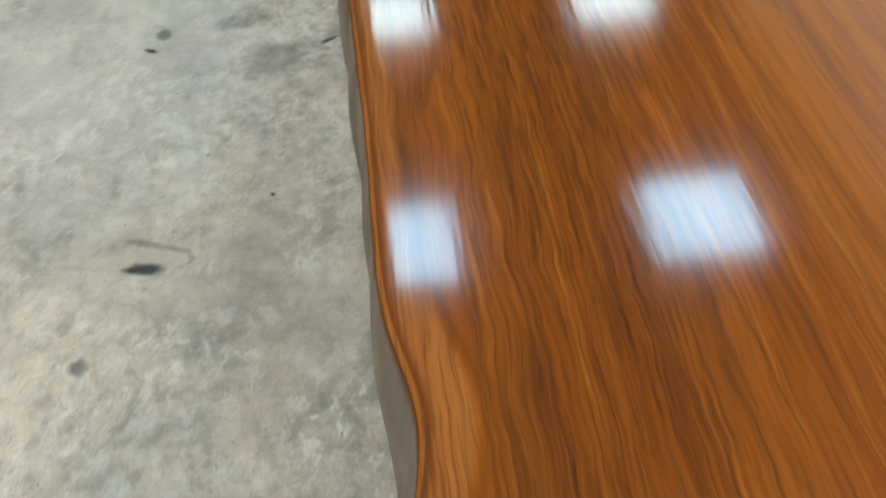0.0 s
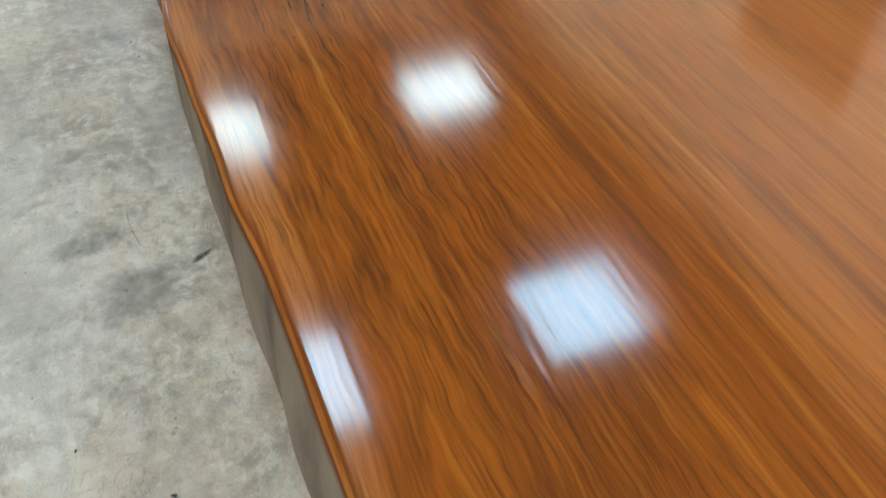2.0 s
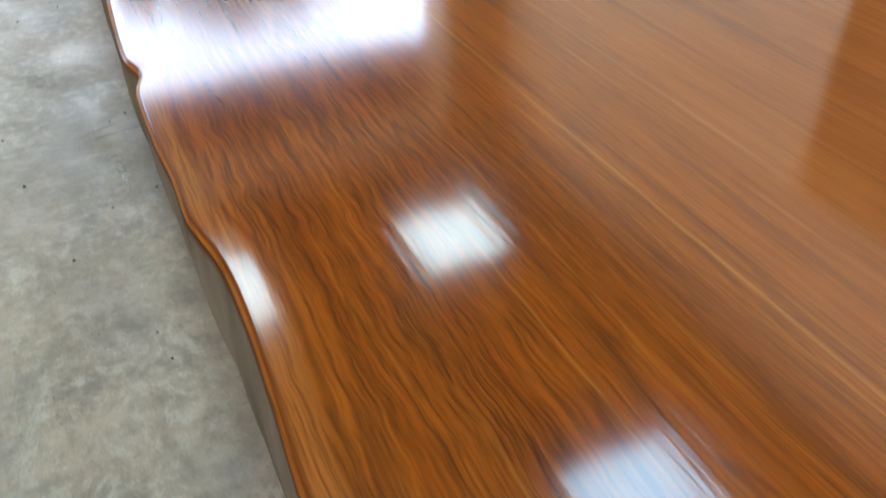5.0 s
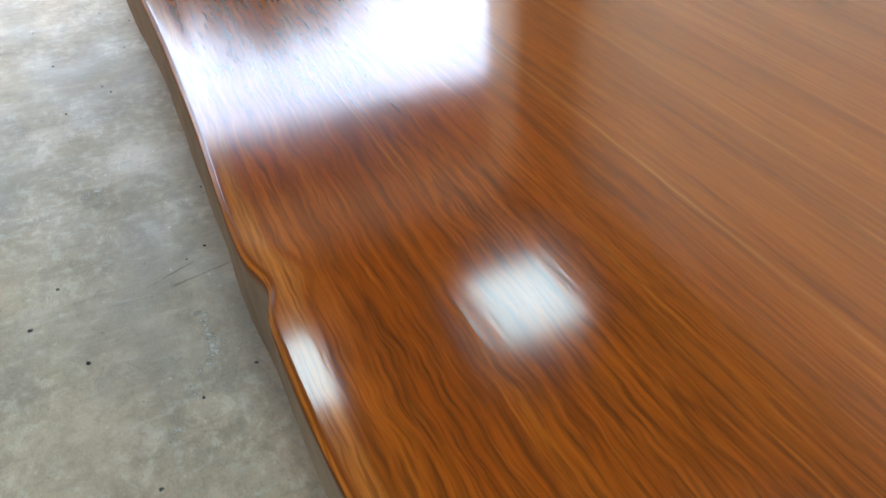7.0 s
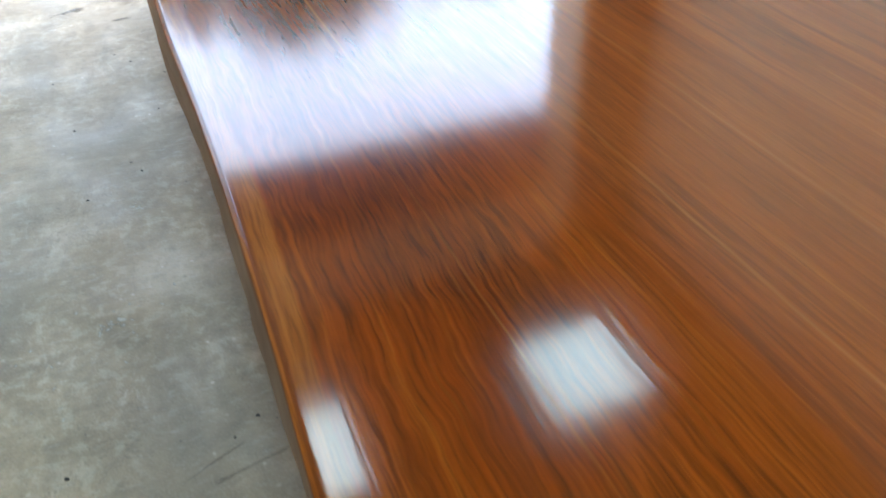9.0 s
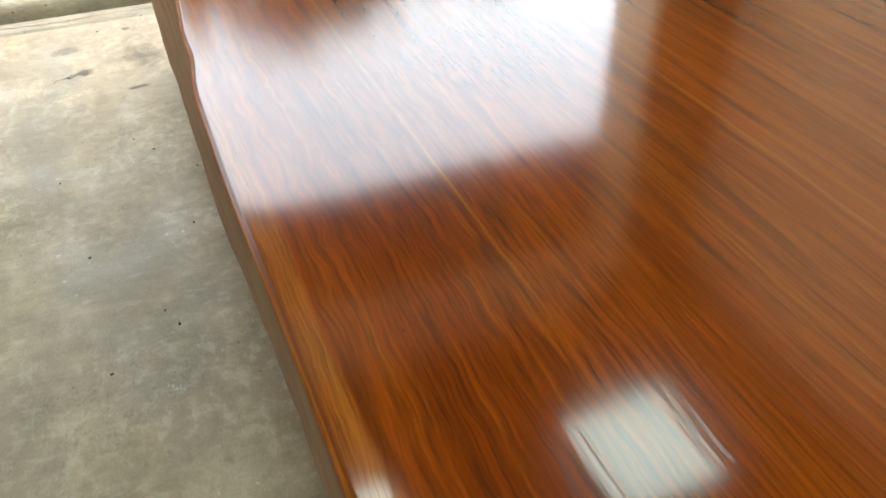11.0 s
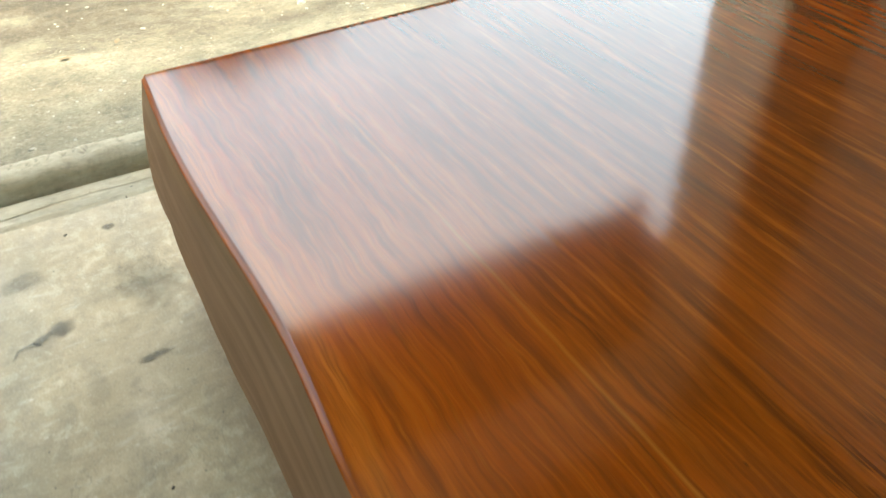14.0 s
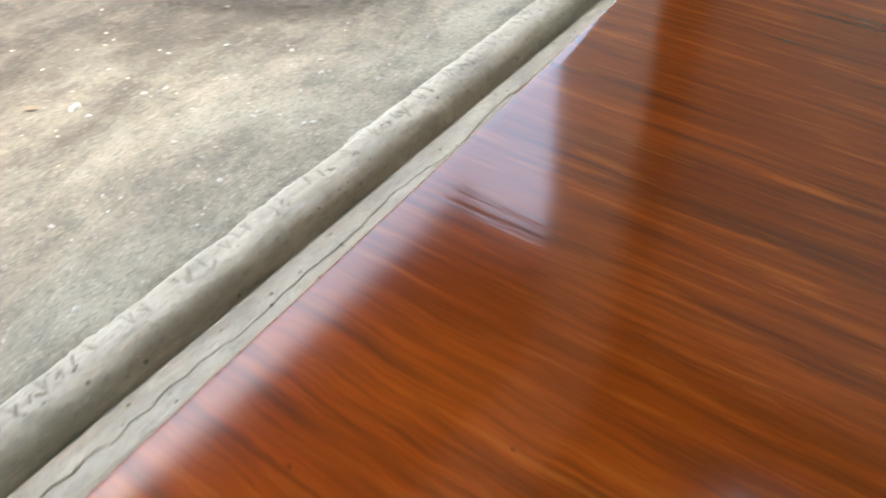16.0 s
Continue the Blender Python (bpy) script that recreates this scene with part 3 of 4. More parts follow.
STAIN_PALE = stain_material("dried_plaster", (0.74, 0.67, 0.54), 0.85)
STAIN_THIN = stain_material("faint_floor_stain", (0.194, 0.186, 0.162), 0.32)
STAIN_WET = stain_material("damp_yard_stain", (0.085, 0.070, 0.055), 0.80)

# ---------------------------------------------------------------- the room
ROOM_W, ROOM_E, ROOM_S, ROOM_N = -3.6, 2.8, -4.2, 6.13
WALL_N = 6.45
HEIGHT = 3.2
GATE_W, GATE_E, GATE_H = -1.3, 2.27, 2.92

# floor slab, a little uneven, with its pale skim strip along the doorway
xs = fine(ROOM_W - 0.2, -1.2, 0.2) + fine(-1.15, 2.0, 0.05) + fine(2.1, ROOM_E + 0.2, 0.2)
ys = fine(ROOM_S - 0.2, 6.13, 0.06)
verts, faces = grid_mesh(xs, ys, lambda x, y: 0.0007 * rough_at(x, y, 0.35) + 0.0003 * rough_at(x, y, 0.08, 3))
floor = tagged(mesh_object("floor", verts, faces, FLOOR), "stained trowelled concrete workshop floor", "floor", kind="structure")


def strip_top(x, y):
    crack = 6.172 + 0.018 * rough_at(x, 0, 0.22, 5) + 0.007 * rough_at(x, 0, 0.04, 6)
    gape = 0.0010 + 0.0020 * max(0.0, rough_at(x, 0, 0.12, 9))
    open_here = min(1.0, max(0.0, 0.12 + 2.4 * rough_at(x, 0, 0.2, 19)))
    z = 0.005 + 0.0012 * rough_at(x, y, 0.05, 2) + 0.0006 * rough_at(x, y, 0.015, 7) + 0.002 * (y > crack)
    z -= 0.006 * open_here * math.exp(-((y - crack) / gape) ** 2)
    z -= 0.014 * math.exp(-((y - 6.236) / 0.009) ** 2)
    return z - 0.009 * max(0.0, 6.136 - y) / 0.03


xs = fine(ROOM_W - 0.2, -0.8, 0.1) + fine(-0.79, 2.2, 0.007) + [2.4, 2.6, 3.0]
verts, faces = grid_mesh(xs, [6.105, 6.12] + fine(6.13, 6.215, 0.0016) + fine(6.219, 6.259, 0.004) + [6.28, 6.30], strip_top)
tagged(mesh_object("threshold_strip", verts, faces, KERB), "pale cement strip with a broken crack along the doorway", "threshold", kind="structure")


def wall(name, x0, x1, y0, y1, z0, z1, label):
    return tagged(part(name, box(bmesh.new(), x0, x1, y0, y1, z0, z1), PLASTER), label, "wall", kind="structure")


T = 0.2
# open back, west side and east bay: unseen, assumed so daylight fills the room
wall("wall_south_pier_west", ROOM_W, -3.0, ROOM_S - T, ROOM_S, -0.1, HEIGHT, "unseen plastered pier of an assumed open back")
wall("wall_south_pier_east", 2.2, ROOM_E, ROOM_S - T, ROOM_S, -0.1, HEIGHT, "unseen plastered pier of an assumed open back")
wall("wall_south_lintel", -3.0, 2.2, ROOM_S - T, ROOM_S, 2.9, HEIGHT, "unseen plastered beam over an assumed open back")
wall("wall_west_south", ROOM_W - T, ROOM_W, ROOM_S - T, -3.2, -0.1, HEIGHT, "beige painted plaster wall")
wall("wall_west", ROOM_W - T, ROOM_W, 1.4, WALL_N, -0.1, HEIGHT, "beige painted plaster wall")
wall("wall_west_beam", ROOM_W - T, ROOM_W, -3.2, 1.4, 2.95, HEIGHT, "unseen plastered beam over an assumed open side")
# this pier is unseen; its width limits the light from the doorway
wall("wall_north_pier_west", ROOM_W, GATE_W, ROOM_N, WALL_N, -0.1, HEIGHT, "beige plastered pier beside the wide doorway")
# darker than the other plaster: shade on the inner face put into its colour
pier = wall("wall_north_pier_east", GATE_E + 0.05, ROOM_E, ROOM_N, WALL_N, -0.1, HEIGHT, "plastered pier beside the wide doorway, darkened as its inner face lies in shade")
pier.data.materials[0] = SHADED_PLASTER
tagged(part("door_jamb", box(bmesh.new(), GATE_E, GATE_E + 0.048, ROOM_N - 0.005, WALL_N + 0.005, -0.01, GATE_H - 0.004, 0.004), CREAM),
       "cream painted reveal of the wide doorway", "door jamb", kind="structure")
wall("wall_north_lintel", GATE_W, GATE_E, ROOM_N, WALL_N, GATE_H, HEIGHT, "plastered beam over the wide doorway")
DOOR_S, DOOR_N, DOOR_H = 2.45, 3.28, 2.0
wall("wall_east_pier_south", ROOM_E, ROOM_E + T, ROOM_S - T, -3.8, -0.1, HEIGHT, "unseen plastered pier of an assumed open bay")
wall("wall_east_beam", ROOM_E, ROOM_E + T, -3.8, 1.2, 2.95, HEIGHT, "unseen plastered beam over an assumed open bay")
wall("wall_east_south", ROOM_E, ROOM_E + T, 1.2, DOOR_S, -0.1, HEIGHT, "beige painted plaster wall")
wall("wall_east_north", ROOM_E, ROOM_E + T, DOOR_N, WALL_N, -0.1, HEIGHT, "beige painted plaster wall")
wall("wall_east_over_door", ROOM_E, ROOM_E + T, DOOR_S, DOOR_N, DOOR_H, HEIGHT, "beige painted plaster above the door")
EAVE = 7.36
bm = box(bmesh.new(), ROOM_W - T, ROOM_E + T, WALL_N, EAVE - 0.03, 2.93, 3.05)
canopy = tagged(part("roof_overhang", bm, CEILING), "dull brown boarded roof overhang outside the doorway", "roof", kind="structure")
part("fascia", box(bmesh.new(), ROOM_W - T - 0.02, ROOM_E + T + 0.02, EAVE - 0.03, EAVE, 2.80, 3.10), CEILING, canopy)
tagged(part("ceiling", box(bmesh.new(), ROOM_W - T, ROOM_E + T, ROOM_S - T, WALL_N, HEIGHT, HEIGHT + 0.15), CEILING),
       "flat dull brown board ceiling", "ceiling", kind="structure")

door = tagged(new("door_1"), "dark brown closed timber door in the side wall", "door", kind="structure")
door.location = (ROOM_E, DOOR_S, 0)
bm = box(bmesh.new(), 0.05, 0.10, 0.045, DOOR_N - DOOR_S - 0.045, 0.01, DOOR_H - 0.045, 0.003)
leaf = part("door_leaf", bm, DOOR, door)
bm = bmesh.new()
box(bm, 0.02, 0.14, 0.0, 0.04, 0.0, DOOR_H)
box(bm, 0.02, 0.14, DOOR_N - DOOR_S - 0.04, DOOR_N - DOOR_S, 0.0, DOOR_H)
box(bm, 0.02, 0.14, 0.04, DOOR_N - DOOR_S - 0.04, DOOR_H - 0.04, DOOR_H)
part("door_frame", bm, DOOR, door)
bm = box(bmesh.new(), -0.01, 0.05, 0.11, 0.13, 0.99, 1.01, 0.003)
box(bm, -0.012, 0.0, 0.11, 0.23, 0.988, 1.012, 0.004)
part("handle", bm, METAL, leaf, "steel lever handle")


def panel_light(glow):
    lamp = tagged(new("ceiling_light"), "square flat white ceiling panel light, switched on", "ceiling light", group="panel lights in the ceiling")
    bm = bmesh.new()
    for a, b, c, d in ((-0.31, 0.31, -0.31, -0.298), (-0.31, 0.31, 0.298, 0.31), (-0.31, -0.298, -0.298, 0.298), (0.298, 0.31, -0.298, 0.298)):
        box(bm, a, b, c, d, -0.022, 0.0)
    part("frame", bm, WHITE, lamp)
    part("diffuser", box(bmesh.new(), -0.298, 0.298, -0.298, 0.298, -0.018, -0.004), glow, lamp, "glowing white diffuser")
    return lamp


# two rows along the slab, a little askew to it
lamp = panel_light(LAMP)
lamp.location = (1.75, 2.75, HEIGHT)
copy_thing(lamp, Matrix.Translation((0.04, 2.75, HEIGHT)))
# back pair is unseen: the grid carried on to brighten the room
for x in (-0.04, 1.67):
    copy_thing(lamp, Matrix.Translation((x, 0.40, HEIGHT)))
for x in (0.12, 1.83):
    panel_light(LAMP_WARM).location = (x, 5.08, HEIGHT)

# ---------------------------------------------------------------- the slab
# swellings of the live edge: centre along the slab, reach, depth inwards
EDGE_TOP = [(-0.4, 0.3, 0.0452), (0.05, 0.3, 0.0255), (0.5, 0.3, 0.0257), (0.95, 0.3, 0.0162), (1.4, 0.3, -0.0225), (1.85, 0.3, 0.0012),
            (2.3, 0.3, -0.0297), (2.75, 0.3, -0.0274), (3.2, 0.3, -0.0118), (3.65, 0.3, -0.0082), (4.1, 0.3, -0.015), (4.55, 0.3, -0.0121),
            (5.0, 0.3, 0.0229), (5.45, 0.3, 0.0086), (5.9, 0.3, 0.0346), (2.58, 0.05, 0.0178), (2.05, 0.08, -0.0129), (1.0, 0.1, -0.0101),
            (4.62, 0.1, 0.0112), (0.08, 0.1, 0.0263), (1.35, 0.1, 0.0083)]
EDGE_LOW = [(-0.3, 0.5, 0.0345), (0.5, 0.5, 0.0111), (1.3, 0.5, -0.0089), (2.1, 0.5, -0.0062), (2.9, 0.5, -0.0117), (3.7, 0.5, 0.0073),
            (4.5, 0.5, -0.0139), (5.3, 0.5, -0.01), (6.1, 0.5, 0.013)]


def swell(y, bumps):
    return sum(d * math.exp(-((y - c) / w) ** 2) for c, w, d in bumps)


SLAB_S, SLAB_N, SLAB_WIDTH = -0.55, 5.772, 1.78


def slab_end(x):
    return SLAB_N + 0.036 * x


def slab_station(y):
    """One cross section of the slab, from the live edge over the top and round underneath."""
    a, b = swell(y, EDGE_TOP), swell(y, EDGE_LOW)
    far = SLAB_WIDTH + 0.03 * rough_at(y, 0, 0.5, 4) + 0.012 * rough_at(y, 0, 0.15, 8)
    r = 0.011
    ring, inward = [], []
    for x in (0.0, 0.004, 0.01, 0.02, 0.035, 0.055, 0.08, 0.12, 0.17, 0.24, 0.33, 0.45, 0.6, 0.8, 1.0, 1.2, 1.4, 1.6):
        crown = -0.0022 * math.exp(-x / 0.026) * (1.0 - 0.75 * min(1.0, max(0.0, (y - 3.8) / 0.5)))
        ring.append((a + 0.006 + x, TOP + crown))
        inward.append(x)
    ring += [(far - r, TOP), (far - 0.002, TOP - 0.004), (far, TOP - r), (far + 0.02, (TOP + UNDER) / 2), (far, UNDER + 0.01), (far - 0.02, UNDER)]
    inward += [1.6, 1.7, 1.7, 1.7, 1.7, 1.7]
    ring += [(1.0, UNDER), (b + 0.13, UNDER), (b + 0.08, UNDER + 0.006), (b + 0.042, UNDER + 0.025), (b + 0.018, UNDER + 0.052)]
    inward += [1.0, 0.1, 0.05, 0.02, 0.02]
    side = []
    for s in (0.0, 0.03, 0.08, 0.16, 0.26, 0.38, 0.5, 0.62, 0.74, 0.84, 0.92, 0.965, 0.985):
        x = b + (a - b) * s + 0.010 * math.exp(-(s / 0.05) ** 2)
        x -= 0.010 * math.sin(math.pi * s)
        z = BELLY + 0.008 + (TOP - r - BELLY) * s
        x += 0.0085 * noise.noise(Vector((y / 0.13, z / 0.24, 1.7))) * math.sin(math.pi * min(1.0, s + 0.05)) \
            + 0.0008 * noise.noise(Vector((y / 0.05, z / 0.1, 4.2)))
        side.append((x, z))
    side.append((a + 0.0015, TOP - 0.0075))
    ring += side
    inward += [0.02] * len(side)
    return ring, inward


def build_slab():
    base = fine(SLAB_S, SLAB_N - 0.006, 0.0155)
    verts, faces, inward = [], [], []
    knot = (1.236, 0.428, 0.022)
    n = 0
    for j, y in enumerate(base):
        ring, far = slab_station(y)
        n = len(ring)
        inward += far
        for x, z in ring:
            t = (y - SLAB_S) / (SLAB_N - SLAB_S)
            yy = SLAB_S + t * (slab_end(x) - 0.004 - SLAB_S)
            if x < 0.08 and z < TOP - 0.01:
                x += 0.024 * math.exp(-((yy - knot[0]) / knot[2]) ** 2 - ((z - knot[1]) / 0.018) ** 2)
            verts.append((x, yy, z + 0.0004 * rough_at(x, yy, 0.3, 6) if z > TOP - 0.002 else z))
    for j in range(len(base) - 1):
        for i in range(n):
            a, b = j * n + i, j * n + (i + 1) % n
            faces.append((a, b, b + n, a + n))
    # the sawn ends: a rounded arris, then the face
    for j, step in ((len(base) - 1, 1), (0, -1)):
        first = [verts[j * n + i] for i in range(n)]
        cx, cz = 0.9, (TOP + UNDER) / 2
        rows = [[j * n + i for i in range(n)]]
        for out, inset in ((0.003, 0.001), (0.005, 0.004), (0.006, 0.02)):
            row = []
            for x, y, z in first:
                d = math.hypot(x - cx, z - cz)
                row.append(len(verts))
                verts.append((x + (cx - x) / d * inset, y + step * out, z + (cz - z) / d * inset))
                inward.append(max(0.0, min(1.7, x)))
            rows.append(row)
        for p, q in zip(rows, rows[1:]):
            for i in range(n):
                k = (i + 1) % n
                faces.append((p[i], p[k], q[k], q[i]) if step > 0 else (p[k], p[i], q[i], q[k]))
        faces.append(rows[-1] if step > 0 else rows[-1][::-1])
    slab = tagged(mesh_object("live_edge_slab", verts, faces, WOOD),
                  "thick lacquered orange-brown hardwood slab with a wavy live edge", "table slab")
    att = slab.data.attributes.new("inward", "FLOAT", "POINT")
    att.data.foreach_set("value", inward)
    bm = bmesh.new()
    bm.from_mesh(slab.data)
    bmesh.ops.recalc_face_normals(bm, faces=bm.faces)
    bm.to_mesh(slab.data)
    bm.free()
    return slab


build_slab()

bearer = tagged(part("timber_bearer", box(bmesh.new(), -0.66, 0.66, -0.06, 0.06, 0.0, UNDER, 0.004), TIMBER),
                "rough sawn timber bearer under the slab", "bearer", group="bearers under the slab")
bearer.location = (0.93, 0.3, 0.0)
for y in (2.6, 4.9):
    copy_thing(bearer, Matrix.Translation((0.93, y, 0)))

# ---------------------------------------------------------------- kerb and yard
STROKES = []                # unreadable marks drawn into the wet cement: start and run
rnd = random.Random(4)
px = -0.45
while px < 2.0:
    base = 6.313 + rnd.uniform(-0.006, 0.008)
    for i in range(rnd.choice((2, 2, 3))):
        STROKES.append((px + rnd.uniform(-0.004, 0.008), base + rnd.uniform(-0.016, 0.004), rnd.uniform(-0.013, 0.015), rnd.uniform(0.018, 0.034) * rnd.choice((-0.4, 1, 1))))
    px += rnd.uniform(0.024, 0.040) if rnd.random() < 0.85 else 0.08


def stroke_at(x, y):
    cut = 0.0
    for sx, sy, dx, dy in KERB_NEAR.get(int(x // 0.1), ()):
        u = max(0.0, min(1.0, ((x - sx) * dx + (y - sy) * dy) / (dx * dx + dy * dy)))
        d = math.hypot(x - sx - u * dx, y - sy - u * dy)
        cut = max(cut, math.exp(-(d / 0.0019) ** 2))
    return cut


def kerb_top(x, y):
    mid = 6.310 + 0.005 * rough_at(x, 0, 0.5, 11) + 0.004 * rough_at(x, 0, 0.12, 12)
    t = (y - mid) / (0.070 if y < mid else 0.060)
    z = 0.058 * max(0.0, 1 - abs(t) ** (2.8 if t < 0 else 2.4)) ** 0.5 if abs(t) < 1 else -0.012
    if t > 0.2:
        z = max(z, 0.030 - 0.03 * max(0.0, t - 0.8))
    z += 0.0035 * rough_at(x, y, 0.07, 13) + 0.0022 * rough_at(x, y, 0.02, 14) + 0.0010 * rough_at(x, y, 0.008, 15)
    return z - 0.005 * stroke_at(x, y)


KERB_NEAR = {}
for s in STROKES:
    for c in {int((s[0] + o) // 0.1) for o in (-0.05, 0.0, 0.05)}:
        KERB_NEAR.setdefault(c, []).append(s)
xs = fine(GATE_W - 0.3, -0.75, 0.06) + fine(-0.74, -0.2, 0.006) + fine(-0.197, 1.95, 0.0028) + fine(2.0, GATE_E + 0.2, 0.05)
verts, faces = grid_mesh(xs, fine(6.225, 6.45, 0.0032), kerb_top)
kerb = tagged(mesh_object("kerb", verts, faces, KERB), "rounded cement kerb with scratched marks across the doorway", "kerb", kind="structure")
att = kerb.data.attributes.new("cut", "FLOAT", "POINT")
att.data.foreach_set("value", [stroke_at(x, y) for x, y, z in verts])


def yard_top(x, y):
    if y < 6.34 and x > -3.75:
        return -0.15
    near = max(0.0, 1 - max(0.0, y - 9.0) / 3.0)
    skirt = 0.026 * math.exp(-max(0.0, y - 6.40) / 0.16)
    return -0.006 + skirt - 0.0025 * max(0.0, y - 6.5) * 0.5 + near * (0.004 * rough_at(x, y, 0.22, 21) + 0.0022 * rough_at(x, y, 0.06, 22))


xs = [-300, -120, -50, -20, -10, -6, -4, -3.76, -3.74] + fine(-3.0, -1.0, 0.1) + fine(-0.98, 3.2, 0.02) + [3.3, 3.6, 4, 6, 10, 20, 50, 120, 300]
ys = [-300, -100, -30, -10, 0, 6.0, 6.339] + fine(6.341, 9.2, 0.02) + fine(9.3, 11, 0.15) + [12, 14, 18, 25, 40, 80, 160, 400]
verts, faces = grid_mesh(xs, ys, yard_top)
tagged(mesh_object("ground", verts, faces, YARD), "rough weathered concrete yard with grit and stains", "yard", kind="structure")


def patch(name, mat, x, y, rx, ry, turn, seed, z, label):
    """A stain soaked into the ground: an uneven film that thins out to its rim."""
    verts, fade, faces = [(x, y, z)], [1.0], []
    n = 28
    for ring, f in ((0.5, 0.75), (0.8, 0.4), (1.0, 0.0)):
        for i in range(n):
            a = 2 * math.pi * i / n
            k = ring * (1 + 0.35 * noise.noise(Vector((math.cos(a) * 1.3, math.sin(a) * 1.3, seed))))
            u, v = rx * k * math.cos(a), ry * k * math.sin(a)
            c, s = math.cos(turn), math.sin(turn)
            verts.append((x + u * c - v * s, y + u * s + v * c, z))
            fade.append(f)
    faces += [(0, 1 + i, 1 + (i + 1) % n) for i in range(n)]
    for r in range(2):
        for i in range(n):
            a, b = 1 + r * n + i, 1 + r * n + (i + 1) % n
            faces.append((a, a + n, b + n, b))
    ob = mesh_object(name, verts, faces, mat, parent=floor if y < 6.2 else bpy.data.objects["ground"], label=label)
    att = ob.data.attributes.new("fade", "FLOAT", "POINT")
    att.data.foreach_set("value", fade)
    return ob


def trail(name, mat, path, width, z, label=""):
    """A smear or hairline drawn along a few bends, thinning out to both rims and ends."""
    pts = []
    for (ax, ay), (bx, by) in zip(path, path[1:]):
        n = max(2, int(math.hypot(bx - ax, by - ay) / 0.008))
        pts += [(ax + (bx - ax) * i / n, ay + (by - ay) * i / n) for i in range(n)]
    pts.append(path[-1])
    verts, fade, faces = [], [], []
    for i, (x, y) in enumerate(pts):
        ax, ay = pts[max(0, i - 2)]
        bx, by = pts[min(len(pts) - 1, i + 2)]
        d = math.hypot(bx - ax, by - ay) or 1.0
        nx, ny = -(by - ay) / d, (bx - ax) / d
        w = width * (0.75 + 0.6 * rough_at(x, y, 0.04, 31))
        shift = 0.5 * width * rough_at(x, y, 0.03, 33)
        end = min(1.0, i / 3.0, (len(pts) - 1 - i) / 3.0)
        for k, f in ((-1, 0.0), (-0.45, 0.8), (0.45, 0.8), (1, 0.0)):
            verts.append((x + nx * (w * k + shift), y + ny * (w * k + shift), z))
            fade.append(f * end)
    for i in range(len(pts) - 1):
        for k in range(3):
            a = i * 4 + k
            faces.append((a, a + 1, a + 5, a + 4))
    ob = mesh_object(name, verts, faces, mat, parent=floor, label=label)
    att = ob.data.attributes.new("fade", "FLOAT", "POINT")
    att.data.foreach_set("value", fade)
    return ob


def flakes(name, mat, path, spread, count, size, z, seed, label=""):
    """Crumbs of dried plaster trodden flat along a line: many uneven little scabs in one film."""
    r = random.Random(seed)
    verts, fade, faces = [], [], []
    for i in range(count):
        u = r.random() * (len(path) - 1)
        (ax, ay), (bx, by) = path[int(u)], path[int(u) + 1]
        f = u - int(u)
        x, y = ax + (bx - ax) * f + r.gauss(0, spread), ay + (by - ay) * f + r.gauss(0, spread)
        s = size * r.uniform(0.3, 1.0) ** 1.5
        n, first = 9, len(verts)
        verts.append((x, y, z + 0.0003 * (i % 4)))
        fade.append(1.0)
        turn = r.uniform(0, 3)
        for q in range(n):
            a = 2 * math.pi * q / n
            w = s * r.uniform(0.55, 1.2)
            p, o = w * math.cos(a), 0.6 * w * math.sin(a)
            verts.append((x + p * math.cos(turn) - o * math.sin(turn), y + p * math.sin(turn) + o * math.cos(turn), z + 0.0003 * (i % 4)))
            fade.append(0.45)
        faces += [(first, first + 1 + q, first + 1 + (q + 1) % n) for q in range(n)]
    ob = mesh_object(name, verts, faces, mat, parent=floor if path[0][1] < 6.2 else bpy.data.objects["ground"], label=label)
    att = ob.data.attributes.new("fade", "FLOAT", "POINT")
    att.data.foreach_set("value", fade)
    return ob


Z = 0.0022
patch("stain", STAIN_DARK, -0.418, 0.741, 0.050, 0.019, -0.15, 1.0, Z, "black smudge")
trail("stain", STAIN_THIN, [(-0.474, 0.790), (-0.462, 0.816), (-0.398, 0.797), (-0.345, 0.775), (-0.336, 0.752), (-0.360, 0.728)], 0.014, Z + 0.0012, "grey outline round the smudge")
trail("stain", STAIN_GREY, [(-0.430, 0.696), (-0.412, 0.690), (-0.390, 0.692)], 0.009, Z + 0.0012)
patch("stain", STAIN_DARK, -0.066, 1.436, 0.030, 0.010, 0.5, 2.0, Z, "black dash")
patch("stain", STAIN_DARK, -0.496, 1.458, 0.024, 0.010, -0.5, 12.0, Z, "")
patch("stain", STAIN_GREY, -0.473, 1.525, 0.026, 0.030, 0.3, 13.0, Z, "")
patch("stain", STAIN_GREY, -0.504, 0.533, 0.024, 0.024, 0.0, 3.0, Z, "")
trail("crack", STAIN_THIN, [(-0.194, 1.660), (-0.195, 1.61), (-0.190, 1.568), (-0.178, 1.515), (-0.160, 1.497), (-0.148, 1.499)], 0.0020, Z, "hairline crack")
patch("stain", STAIN_THIN, -0.27, 1.56, 0.10, 0.045, 0.15, 14.0, Z, "")
patch("stain", STAIN_THIN, -0.20, 1.38, 0.10, 0.09, 0.5, 15.0, Z, "")
flakes("smear", STAIN_PALE, [(-0.105, 3.150), (-0.088, 3.080), (-0.090, 3.020), (-0.138, 2.954), (-0.170, 2.880), (-0.215, 2.800)], 0.007, 46, 0.010, Z, 1, "whitish crumbled plaster smear")
flakes("smear", STAIN_PALE, [(-0.088, 3.080), (-0.088, 3.010)], 0.008, 20, 0.013, Z, 2)
